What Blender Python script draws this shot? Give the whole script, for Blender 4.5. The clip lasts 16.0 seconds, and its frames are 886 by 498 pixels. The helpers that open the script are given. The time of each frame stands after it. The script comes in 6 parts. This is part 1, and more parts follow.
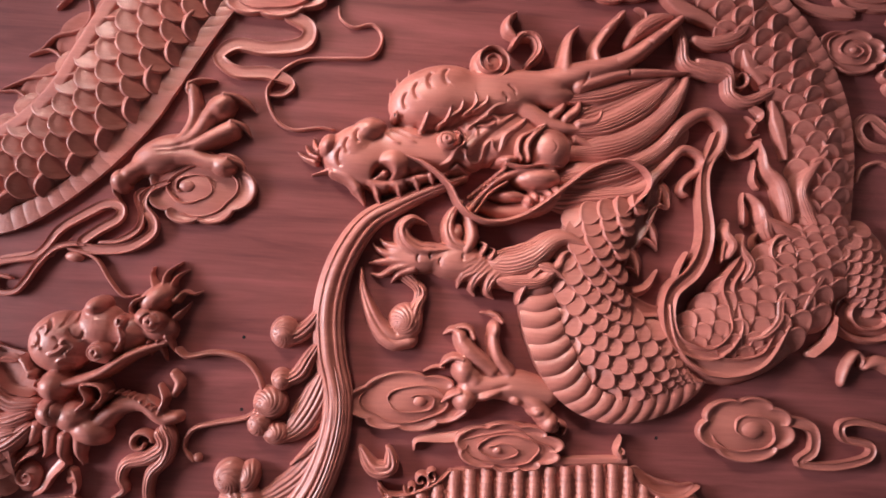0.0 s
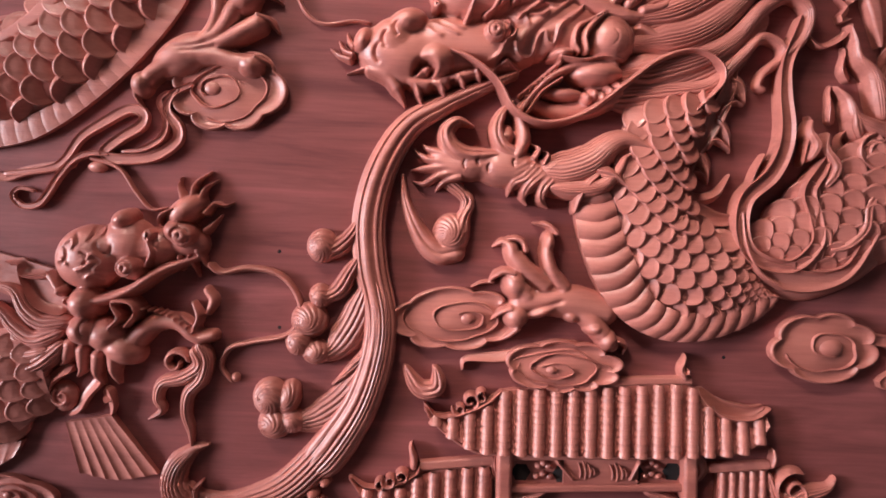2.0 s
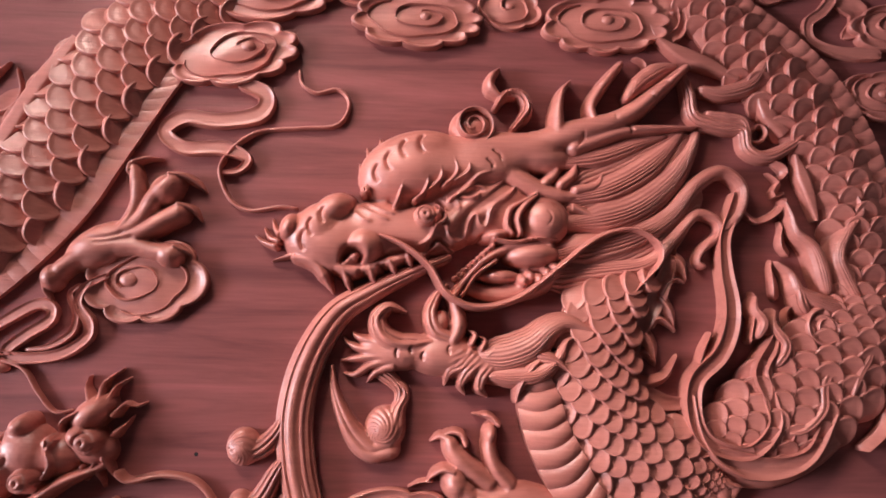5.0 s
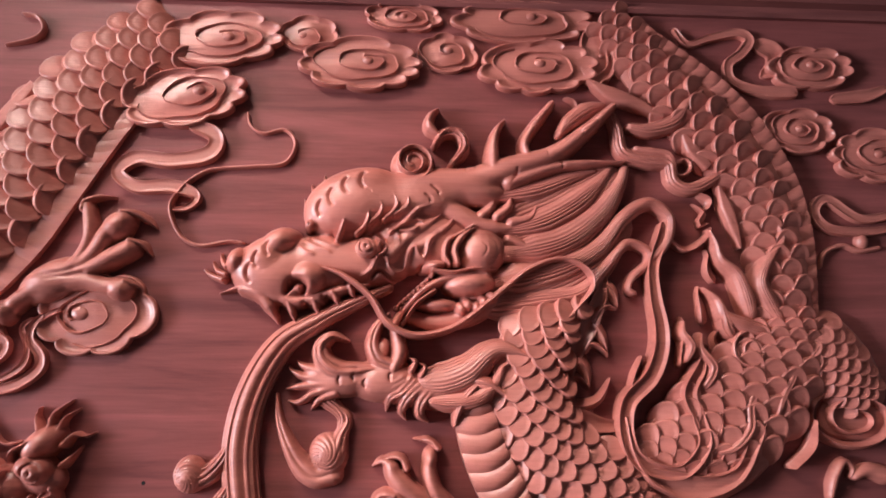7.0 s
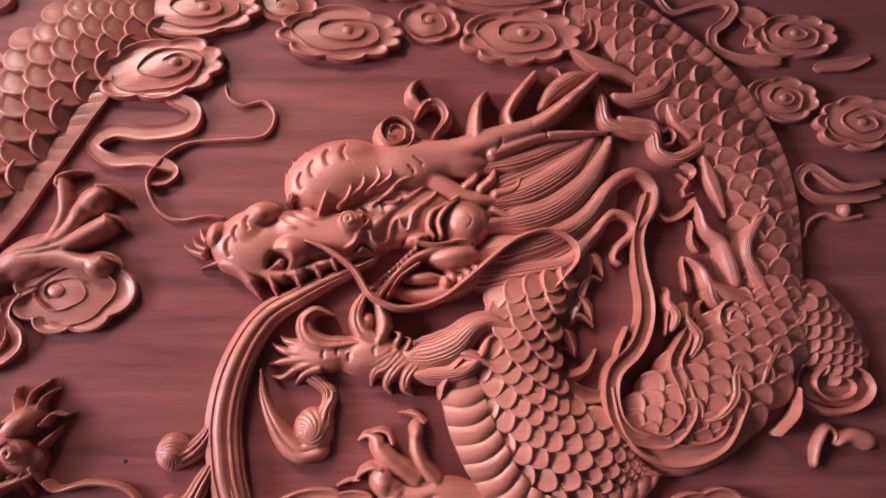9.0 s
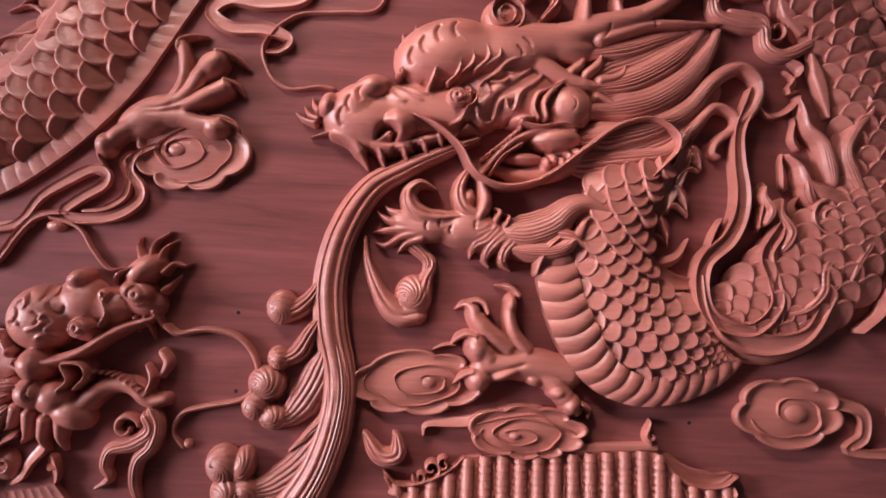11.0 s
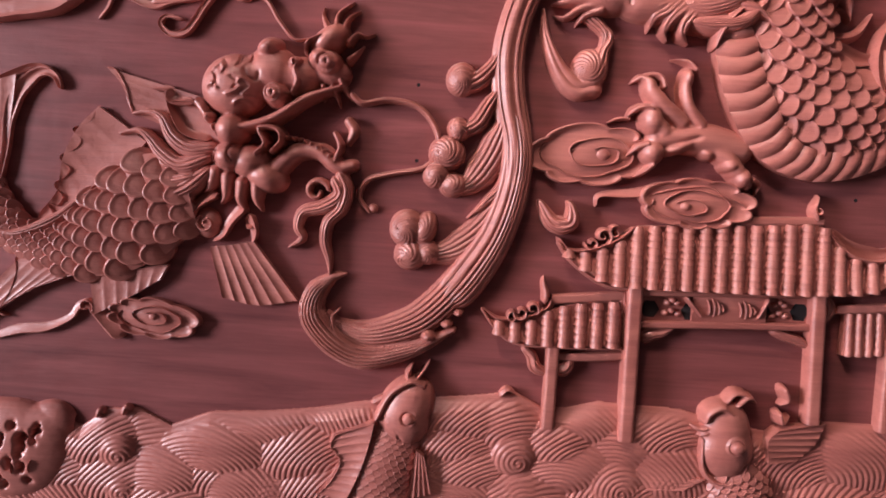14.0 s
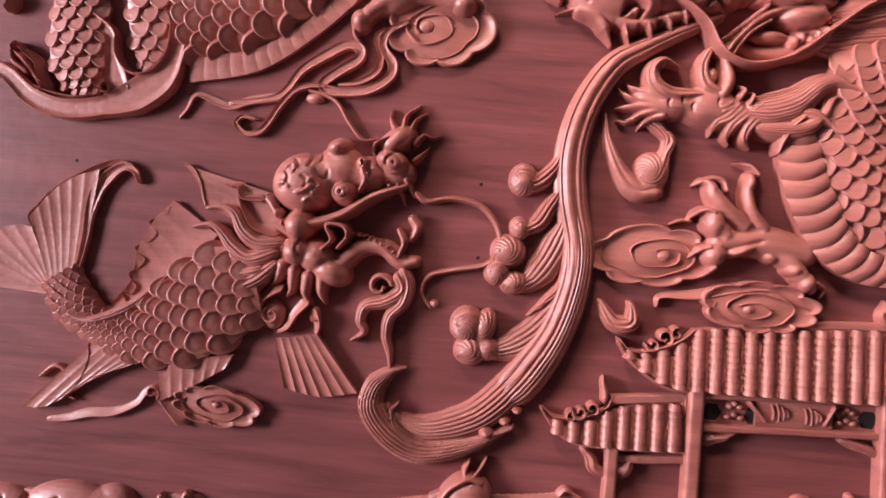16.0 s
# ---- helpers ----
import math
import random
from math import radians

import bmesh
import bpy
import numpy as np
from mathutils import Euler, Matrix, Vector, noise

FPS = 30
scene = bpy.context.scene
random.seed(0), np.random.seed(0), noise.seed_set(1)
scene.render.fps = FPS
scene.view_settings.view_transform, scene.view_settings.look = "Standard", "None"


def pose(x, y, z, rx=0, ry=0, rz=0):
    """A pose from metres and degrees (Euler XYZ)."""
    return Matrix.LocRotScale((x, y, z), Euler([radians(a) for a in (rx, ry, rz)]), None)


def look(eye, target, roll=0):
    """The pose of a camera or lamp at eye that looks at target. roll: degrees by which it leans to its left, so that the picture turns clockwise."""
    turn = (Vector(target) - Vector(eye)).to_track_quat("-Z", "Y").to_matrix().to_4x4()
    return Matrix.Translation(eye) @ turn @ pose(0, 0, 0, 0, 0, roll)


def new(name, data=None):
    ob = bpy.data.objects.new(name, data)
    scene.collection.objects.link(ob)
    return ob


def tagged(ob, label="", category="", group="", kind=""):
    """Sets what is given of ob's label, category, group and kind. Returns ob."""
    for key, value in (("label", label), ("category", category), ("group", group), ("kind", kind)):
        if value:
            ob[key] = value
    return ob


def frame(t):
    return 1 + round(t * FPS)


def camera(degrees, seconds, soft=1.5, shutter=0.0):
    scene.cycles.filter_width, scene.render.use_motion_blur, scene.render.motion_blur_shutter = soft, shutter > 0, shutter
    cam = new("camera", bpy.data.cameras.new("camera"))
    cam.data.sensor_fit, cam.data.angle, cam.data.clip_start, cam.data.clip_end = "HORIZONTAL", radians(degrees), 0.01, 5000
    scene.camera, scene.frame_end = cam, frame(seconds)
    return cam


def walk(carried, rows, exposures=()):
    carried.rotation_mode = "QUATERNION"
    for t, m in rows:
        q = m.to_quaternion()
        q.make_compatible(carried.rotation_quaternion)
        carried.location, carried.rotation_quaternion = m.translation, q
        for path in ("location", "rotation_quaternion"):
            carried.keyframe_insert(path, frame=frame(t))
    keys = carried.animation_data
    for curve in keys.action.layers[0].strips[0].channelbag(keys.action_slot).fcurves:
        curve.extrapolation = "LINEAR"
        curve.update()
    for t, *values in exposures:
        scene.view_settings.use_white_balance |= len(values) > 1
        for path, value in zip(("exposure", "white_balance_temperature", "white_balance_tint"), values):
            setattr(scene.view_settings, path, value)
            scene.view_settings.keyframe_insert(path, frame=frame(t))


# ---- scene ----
cam = camera(64.0, 16.0, soft=1.8)
PATH = [
    (0, (-0.08, -0.932, 1.617), (0.055, 1.06, 1.723), 3.0),
    (0.5, (-0.086, -0.922, 1.599), (0.031, 1.073, 1.661), 3.1),
    (1, (-0.089, -0.896, 1.583), (0.005, 1.102, 1.56), 3.0),
    (1.5, (-0.092, -0.872, 1.572), (-0.023, 1.124, 1.479), 2.5),
    (2, (-0.09, -0.857, 1.587), (-0.044, 1.14, 1.501), 2.4),
    (2.5, (-0.064, -0.831, 1.658), (0.082, 1.163, 1.657), 2.0),
    (3, (-0.071, -0.811, 1.644), (0.089, 1.179, 1.774), 2.3),
    (3.5, (-0.083, -0.798, 1.674), (0.067, 1.189, 1.848), 2.6),
    (3.7, (-0.075, -0.796, 1.671), (0.043, 1.191, 1.873), 2.4),
    (5.8, (-0.015, -0.837, 1.66), (0.097, 1.132, 1.992), 0.4),
    (6, (-0.003, -0.843, 1.653), (0.109, 1.118, 2.029), 0.6),
    (6.5, (0.01, -0.848, 1.651), (0.159, 1.113, 2.01), 0.3),
    (7, (0.012, -0.853, 1.651), (0.148, 1.109, 2.018), -0.1),
    (7.5, (0.021, -0.85, 1.65), (0.174, 1.11, 2.015), -0.4),
    (8, (0.027, -0.851, 1.649), (0.181, 1.109, 2.018), -0.8),
    (8.2, (0.029, -0.85, 1.646), (0.178, 1.109, 2.016), -0.9),
    (10.3, (-0.015, -0.832, 1.612), (0.257, 1.142, 1.784), 0.1),
    (10.5, (-0.011, -0.832, 1.593), (0.239, 1.146, 1.751), 1.3),
    (11, (-0.067, -0.855, 1.569), (0.024, 1.138, 1.704), 2.7),
    (11.5, (-0.112, -0.868, 1.558), (-0.067, 1.127, 1.682), 3.8),
    (12, (-0.148, -0.878, 1.548), (-0.108, 1.12, 1.617), 4.2),
    (12.5, (-0.155, -0.912, 1.498), (-0.082, 1.087, 1.528), 3.4),
    (13, (-0.19, -0.919, 1.451), (-0.143, 1.08, 1.432), 3.4),
    (13.5, (-0.221, -0.895, 1.423), (-0.221, 1.101, 1.297), 3.6),
    (14, (-0.225, -0.88, 1.415), (-0.225, 1.113, 1.245), 3.5),
    (14.5, (-0.236, -0.87, 1.416), (-0.268, 1.122, 1.244), 3.6),
    (15, (-0.235, -0.862, 1.429), (-0.283, 1.132, 1.292), 3.0),
    (15.5, (-0.255, -0.869, 1.462), (-0.363, 1.127, 1.395), 3.8),
    (16, (-0.26, -0.89, 1.472), (-0.369, 1.107, 1.433), 4.5),
]
walk(cam, [(t, look(eye, target, roll)) for t, eye, target, roll in PATH],
     exposures=((0.0, -1.07, 6500, 11), (3.5, -1.09, 6500, 12), (8.0, -1.05, 6500, 13), (10.5, -1.29, 6500, 16), (12.0, -1.29, 6500, 15), (13.5, -1.25, 6550, 19), (15.0, -1.13, 6550, 18), (16.0, -1.06, 6550, 18)))

# ---- daylight from a low west window, and an added unseen fill lamp overhead ----
world = bpy.data.worlds.new("daylight")
scene.world = world
world.use_nodes = True
sky = world.node_tree.nodes.new("ShaderNodeTexSky")
sky.sky_type, sky.sun_disc = "NISHITA", False
sky.sun_elevation, sky.sun_rotation = radians(40), radians(250)
world.node_tree.links.new(sky.outputs[0], world.node_tree.nodes["Background"].inputs[0])
world.node_tree.nodes["Background"].inputs[1].default_value = 0.05


def area_lamp(name, eye, target, sx, sy, watts, colour):
    lamp = bpy.data.lights.new(name, "AREA")
    lamp.shape, lamp.size, lamp.size_y, lamp.energy, lamp.color = "RECTANGLE", sx, sy, watts, colour
    ob = new(name, lamp)
    ob.matrix_world = look(eye, target)
    return ob


area_lamp("window_daylight", (-4.35, -1.75, 1.75), (-0.1, 0.0, 1.6), 1.0, 1.5, 800.0, (0.90, 0.92, 1.0))
# Unseen lamp added overhead: a warm pool that brightens the panel's middle.
fill_lamp = area_lamp("added_fill_lamp", (-0.78, -0.95, 2.93), (0.06, 0.0, 1.60), 0.5, 0.4, 5.6, (1.0, 0.88, 0.78))
fill_lamp.data.spread = radians(44)


# ---- materials ----
def material(name, build):
    m = bpy.data.materials.new(name)
    m.use_nodes = True
    build(m.node_tree, m.node_tree.nodes["Principled BSDF"])
    return m


def node(tree, kind, **sets):
    n = tree.nodes.new(kind)
    for key, value in sets.items():
        n.inputs[key.replace("_", " ")].default_value = value
    return n


def ramp(tree, fac, stops):
    r = tree.nodes.new("ShaderNodeValToRGB")
    while len(r.color_ramp.elements) < len(stops):
        r.color_ramp.elements.new(0.5)
    for e, (p, c) in zip(r.color_ramp.elements, stops):
        e.position, e.color = p, (*c, 1)
    tree.links.new(fac, r.inputs[0])
    return r.outputs[0]


def wood(light, mid, dark, rough, grain_bump, tool, shine):
    """Oiled rosewood: long horizontal grain, pores, and faint tool marks."""
    def build(tree, shader):
        link = tree.links.new
        place = tree.nodes.new("ShaderNodeNewGeometry")
        stretch = tree.nodes.new("ShaderNodeMapping")
        stretch.inputs["Scale"].default_value = (2.2, 14.0, 26.0)
        link(place.outputs["Position"], stretch.inputs[0])
        broad = node(tree, "ShaderNodeTexNoise", Scale=1.3, Detail=6.0, Roughness=0.62, Distortion=0.7)
        link(stretch.outputs[0], broad.inputs[0])
        fine_map = tree.nodes.new("ShaderNodeMapping")
        fine_map.inputs["Scale"].default_value = (14.0, 160.0, 330.0)
        link(place.outputs["Position"], fine_map.inputs[0])
        fine = node(tree, "ShaderNodeTexNoise", Scale=1.0, Detail=4.0, Roughness=0.6)
        link(fine_map.outputs[0], fine.inputs[0])
        colour = ramp(tree, broad.outputs[0], [(0.28, dark), (0.5, mid), (0.74, light)])
        streak = ramp(tree, fine.outputs[0], [(0.3, (0.84, 0.81, 0.81)), (0.6, (1, 1, 1))])
        mix = tree.nodes.new("ShaderNodeMix")
        mix.data_type, mix.blend_type = "RGBA", "MULTIPLY"
        mix.inputs[0].default_value = 0.8
        link(colour, mix.inputs[6])
        link(streak, mix.inputs[7])
        each = tree.nodes.new("ShaderNodeObjectInfo")
        tone = ramp(tree, each.outputs["Random"], [(0.0, (0.9, 0.89, 0.88)), (1.0, (1.06, 1.05, 1.05))])
        mix2 = tree.nodes.new("ShaderNodeMix")
        mix2.data_type, mix2.blend_type = "RGBA", "MULTIPLY"
        mix2.inputs[0].default_value = 1.0
        link(mix.outputs[2], mix2.inputs[6])
        link(tone, mix2.inputs[7])
        link(mix2.outputs[2], shader.inputs["Base Color"])
        wear = node(tree, "ShaderNodeTexNoise", Scale=34.0, Detail=5.0)
        link(place.outputs["Position"], wear.inputs[0])
        gloss = tree.nodes.new("ShaderNodeMapRange")
        gloss.inputs["To Min"].default_value, gloss.inputs["To Max"].default_value = rough - 0.1, rough + 0.12
        link(wear.outputs[0], gloss.inputs[0])
        link(gloss.outputs[0], shader.inputs["Roughness"])
        marks = node(tree, "ShaderNodeTexNoise", Scale=tool, Detail=3.0)
        link(place.outputs["Position"], marks.inputs[0])
        both = node(tree, "ShaderNodeMath")
        both.operation = "ADD"
        link(fine.outputs[0], both.inputs[0])
        link(marks.outputs[0], both.inputs[1])
        bump = node(tree, "ShaderNodeBump", Strength=grain_bump, Distance=0.0012)
        link(both.outputs[0], bump.inputs["Height"])
        link(bump.outputs[0], shader.inputs["Normal"])
        shader.inputs["Specular IOR Level"].default_value = shine
        shader.inputs["Coat Weight"].default_value, shader.inputs["Coat Roughness"].default_value = 0.25 * shine, 0.3
    return build


def plain(colour, rough, grain=40.0):
    def build(tree, shader):
        n = node(tree, "ShaderNodeTexNoise", Scale=grain, Detail=6.0)
        c = ramp(tree, n.outputs[0], [(0.3, tuple(v * 0.85 for v in colour)), (0.7, colour)])
        tree.links.new(c, shader.inputs["Base Color"])
        shader.inputs["Roughness"].default_value = rough
    return build


# One wood: relief toned lighter, board darker, for light on the raised carving.
CARVED = material("relief_rosewood_lit", wood((0.50, 0.174, 0.138), (0.42, 0.136, 0.107), (0.31, 0.092, 0.074), 0.4, 0.5, 120.0, 0.58))
BOARD = material("board_rosewood_shaded", wood((0.30, 0.090, 0.086), (0.215, 0.063, 0.060), (0.13, 0.036, 0.036), 0.42, 0.3, 60.0, 0.25))
FRAME_WOOD = material("frame_rosewood", wood((0.24, 0.08, 0.072), (0.17, 0.054, 0.05), (0.1, 0.031, 0.03), 0.42, 0.2, 50.0, 0.3))
# Near-black colour painted in for the shade inside holes.
HOLE_BLACK = material("hole_shade_black", plain((0.008, 0.004, 0.004), 0.9))
# Unseen room surfaces, toned dark to limit bounced light on the panel.
PLASTER = material("plaster", plain((0.13, 0.105, 0.1), 0.9, 8.0))
CEMENT = material("cement_floor", plain((0.14, 0.11, 0.1), 0.8, 12.0))

# ---- modelling kit: all carving stands on the board's face, y = 0; heights count towards the room ----
def mesh_part(name, verts, faces, parent=None, mat=None, label="", angle=40):
    me = bpy.data.meshes.new(name)
    me.from_pydata([tuple(map(float, v)) for v in verts], [], [tuple(map(int, f)) for f in faces])
    me.materials.append(mat or CARVED)
    me.shade_smooth()
    me.set_sharp_from_angle(angle=radians(angle))
    ob = new(name, me)
    if parent:
        ob.parent = parent
    return tagged(ob, label)


def thing(name, label, category, at, group="", kind=""):
    ob = new(name)
    ob.empty_display_size = 0.02
    return tagged(ob, label, category, group, kind)


def spline(pts, n, closed=False):
    """n points, evenly apart, on the smooth curve through pts."""
    p = np.array(pts, float)
    if len(p) == 2 and not closed:
        return p[0] + (p[1] - p[0]) * np.linspace(0, 1, n)[:, None]
    e = np.vstack([p[-1], p, p[0], p[1]]) if closed else np.vstack([2 * p[0] - p[1], p, 2 * p[-1] - p[-2]])
    out = []
    f = np.linspace(0, 1, 16, endpoint=False)[:, None]
    for i in range(1, len(e) - 2):
        a, b, c, d = e[i - 1:i + 3]
        out.append(0.5 * (2 * b + (c - a) * f + (2 * a - 5 * b + 4 * c - d) * f ** 2 + (3 * b - a - 3 * c + d) * f ** 3))
    q = np.vstack(out + [e[-2][None]])
    s = np.concatenate([[0], np.cumsum(np.hypot(*np.diff(q, axis=0).T))])
    at = np.linspace(0, s[-1], n, endpoint=not closed)
    return np.stack([np.interp(at, s, q[:, k]) for k in (0, 1)], 1)


def length(pts):
    q = spline(pts, 60)
    return float(np.hypot(*np.diff(q, axis=0).T).sum())


def along(values, n):
    v = np.atleast_1d(np.array(values, float))
    return np.interp(np.linspace(0, 1, n), np.linspace(0, 1, len(v)), v) if len(v) > 1 else np.full(n, v[0])


def frames(c, closed=False):
    t = (np.roll(c, -1, 0) - np.roll(c, 1, 0)) if closed else np.gradient(c, axis=0)
    t = t / np.maximum(np.hypot(*t.T), 1e-9)[:, None]
    return t, np.stack([-t[:, 1], t[:, 0]], 1)


def profile(kind, strands):
    if kind == "strands":
        u = np.linspace(-1, 1, strands * 5 + 1)
        return u, np.sqrt(1 - 0.75 * u ** 2)
    u = np.linspace(-1, 1, 13)
    a = np.abs(u)
    return u, {"round": np.sqrt(1 - 0.93 * u ** 2), "ridge": 1 - 0.75 * a ** 1.3, "flat": 1 - 0.22 * a ** 6,
               "cove": 0.5 + 0.5 * a ** 2.5 - 0.18 * (a > 0.95),
               "rimmed": 0.78 + 0.22 * np.exp(-((a - 0.8) / 0.16) ** 2) - 0.2 * (a > 0.97),
               "edge": 0.35 + 0.65 * ((u + 1) / 2) ** 1.6 - 0.15 * (u > 0.95)}[kind]


def sweep(name, pts, width, height, parent, base=0.0, kind="round", strands=5, closed=False, mat=None, label="", warp=1.0):
    """A carved band along a curve: width, height and base in millimetres, constant or along the band."""
    span = length(pts)
    n = int(min(240, max(10, span / 0.003)))
    c = spline(pts, n, closed)
    t, nrm = frames(c, closed)
    w, h, b = along(width, n) / 2000, along(height, n) / 1000, along(base, n) / 1000
    count = int(round(strands * 1.35))
    u, p = profile(kind, count)
    if kind != "flat" and not closed:
        reach = np.linspace(0, span, n)
        reach = np.minimum(reach, span - reach) / np.maximum(1.1 * w, 1e-5)
        soft = np.sqrt(np.clip(1 - (1 - np.clip(reach, 0, 1)) ** 2, 0.02, 1))
        w, h = w * soft, h * (0.55 + 0.45 * soft)
    xz = c[:, None] + nrm[:, None] * (w[:, None] * u)[..., None]
    y = b[:, None] + h[:, None] * p
    if kind == "strands":
        lane = count * ((u + 1) / 2) ** warp + 0.28 * np.sin(4.3 * u + strands)
        cut = np.minimum(0.55 * 2 * w / count, 0.27 * h)
        y = y - cut[:, None] * (1 - np.abs(np.sin(np.pi * lane)) ** 0.9)[None] * (0.75 + 0.25 * np.sin(7 * lane))[None]
    k = len(u) + 2
    grid = np.zeros((n, k, 3))
    grid[:, 1:-1, 0], grid[:, 1:-1, 2], grid[:, 1:-1, 1] = xz[..., 0], xz[..., 1], -y
    for j, src in ((0, 1), (k - 1, k - 2)):
        grid[:, j] = grid[:, src]
        grid[:, j, 1] = 0.004
    i, j = np.meshgrid(np.arange(n if closed else n - 1), np.arange(k - 1), indexing="ij")
    a, d = i * k + j, ((i + 1) % n) * k + j
    faces = np.stack([a, d, d + 1, a + 1], -1).reshape(-1, 4).tolist()
    if not closed:
        faces += [list(range(k)), list(range((n - 1) * k, n * k))[::-1]]
    return mesh_part(name, grid.reshape(-1, 3), faces, parent, mat, label, 50)


def dome(name, c, rx, rz, h, parent, base=0.0, rot=0.0, mat=None, label="", power=0.5, n=28):
    """A rounded boss, radii and height in millimetres."""
    rings = np.array([1.0, 1.0, 0.96, 0.88, 0.76, 0.6, 0.42, 0.22])
    a = np.linspace(0, 2 * np.pi, n, endpoint=False)
    cs, sn = math.cos(radians(rot)), math.sin(radians(rot))
    verts = []
    for i, r in enumerate(rings):
        y = -0.004 if i == 0 else (base + h * (1 - r * r * 0.97) ** power) / 1000
        x, z = r * rx * np.cos(a) / 1000, r * rz * np.sin(a) / 1000
        verts += list(zip(c[0] + x * cs - z * sn, np.full(n, -y), c[1] + x * sn + z * cs))
    verts.append((c[0], -(base + h) / 1000, c[1]))
    faces = [(i * n + j, i * n + (j + 1) % n, (i + 1) * n + (j + 1) % n, (i + 1) * n + j) for i in range(len(rings) - 1) for j in range(n)]
    top = (len(rings) - 1) * n
    faces += [(top + j, top + (j + 1) % n, len(verts) - 1) for j in range(n)]
    return mesh_part(name, verts, faces, parent, mat, label, 60)


def fan(name, root, tip, ribs, h0, h1, parent, deep=2.5, mat=None, label="", bow=0.0, ragged=0.0):
    """A ribbed fin between a root curve and a tip curve; heights in millimetres at root and tip."""
    nu, nv = ribs * 8 + 1, 22
    a, b = spline(root, nu), spline(tip, nu)
    u, v = np.linspace(0, 1, nu)[:, None], np.linspace(0, 1, nv)[None]
    rib = np.abs(np.sin(np.pi * ribs * u)) ** 0.7
    reach = v * (1 - ragged * (1 - rib))
    xz = a[:, None] + (b - a)[:, None] * reach[..., None]
    y = h0 + (h1 - h0) * v + bow * np.sin(np.pi * v) - deep * rib * (0.3 + 0.7 * v)
    grid = np.stack([xz[..., 0], -y / 1000, xz[..., 1]], -1)
    verts = grid.reshape(-1, 3).tolist()
    faces = [(i * nv + j, i * nv + j + 1, (i + 1) * nv + j + 1, (i + 1) * nv + j) for i in range(nu - 1) for j in range(nv - 1)]
    ring = [i * nv for i in range(nu)] + [(nu - 1) * nv + j for j in range(1, nv)] + [i * nv + nv - 1 for i in range(nu - 2, -1, -1)] + [j for j in range(nv - 2, 0, -1)]
    start = len(verts)
    verts += [(verts[r][0], 0.004, verts[r][2]) for r in ring]
    m = len(ring)
    faces += [(ring[q], ring[(q + 1) % m], start + (q + 1) % m, start + q) for q in range(m)]
    cross = (b[0] - a[0])[0] * (a[-1] - a[0])[1] - (b[0] - a[0])[1] * (a[-1] - a[0])[0]
    if cross < 0:
        faces = [f[::-1] for f in faces]
    return mesh_part(name, verts, faces, parent, mat, label, 50)


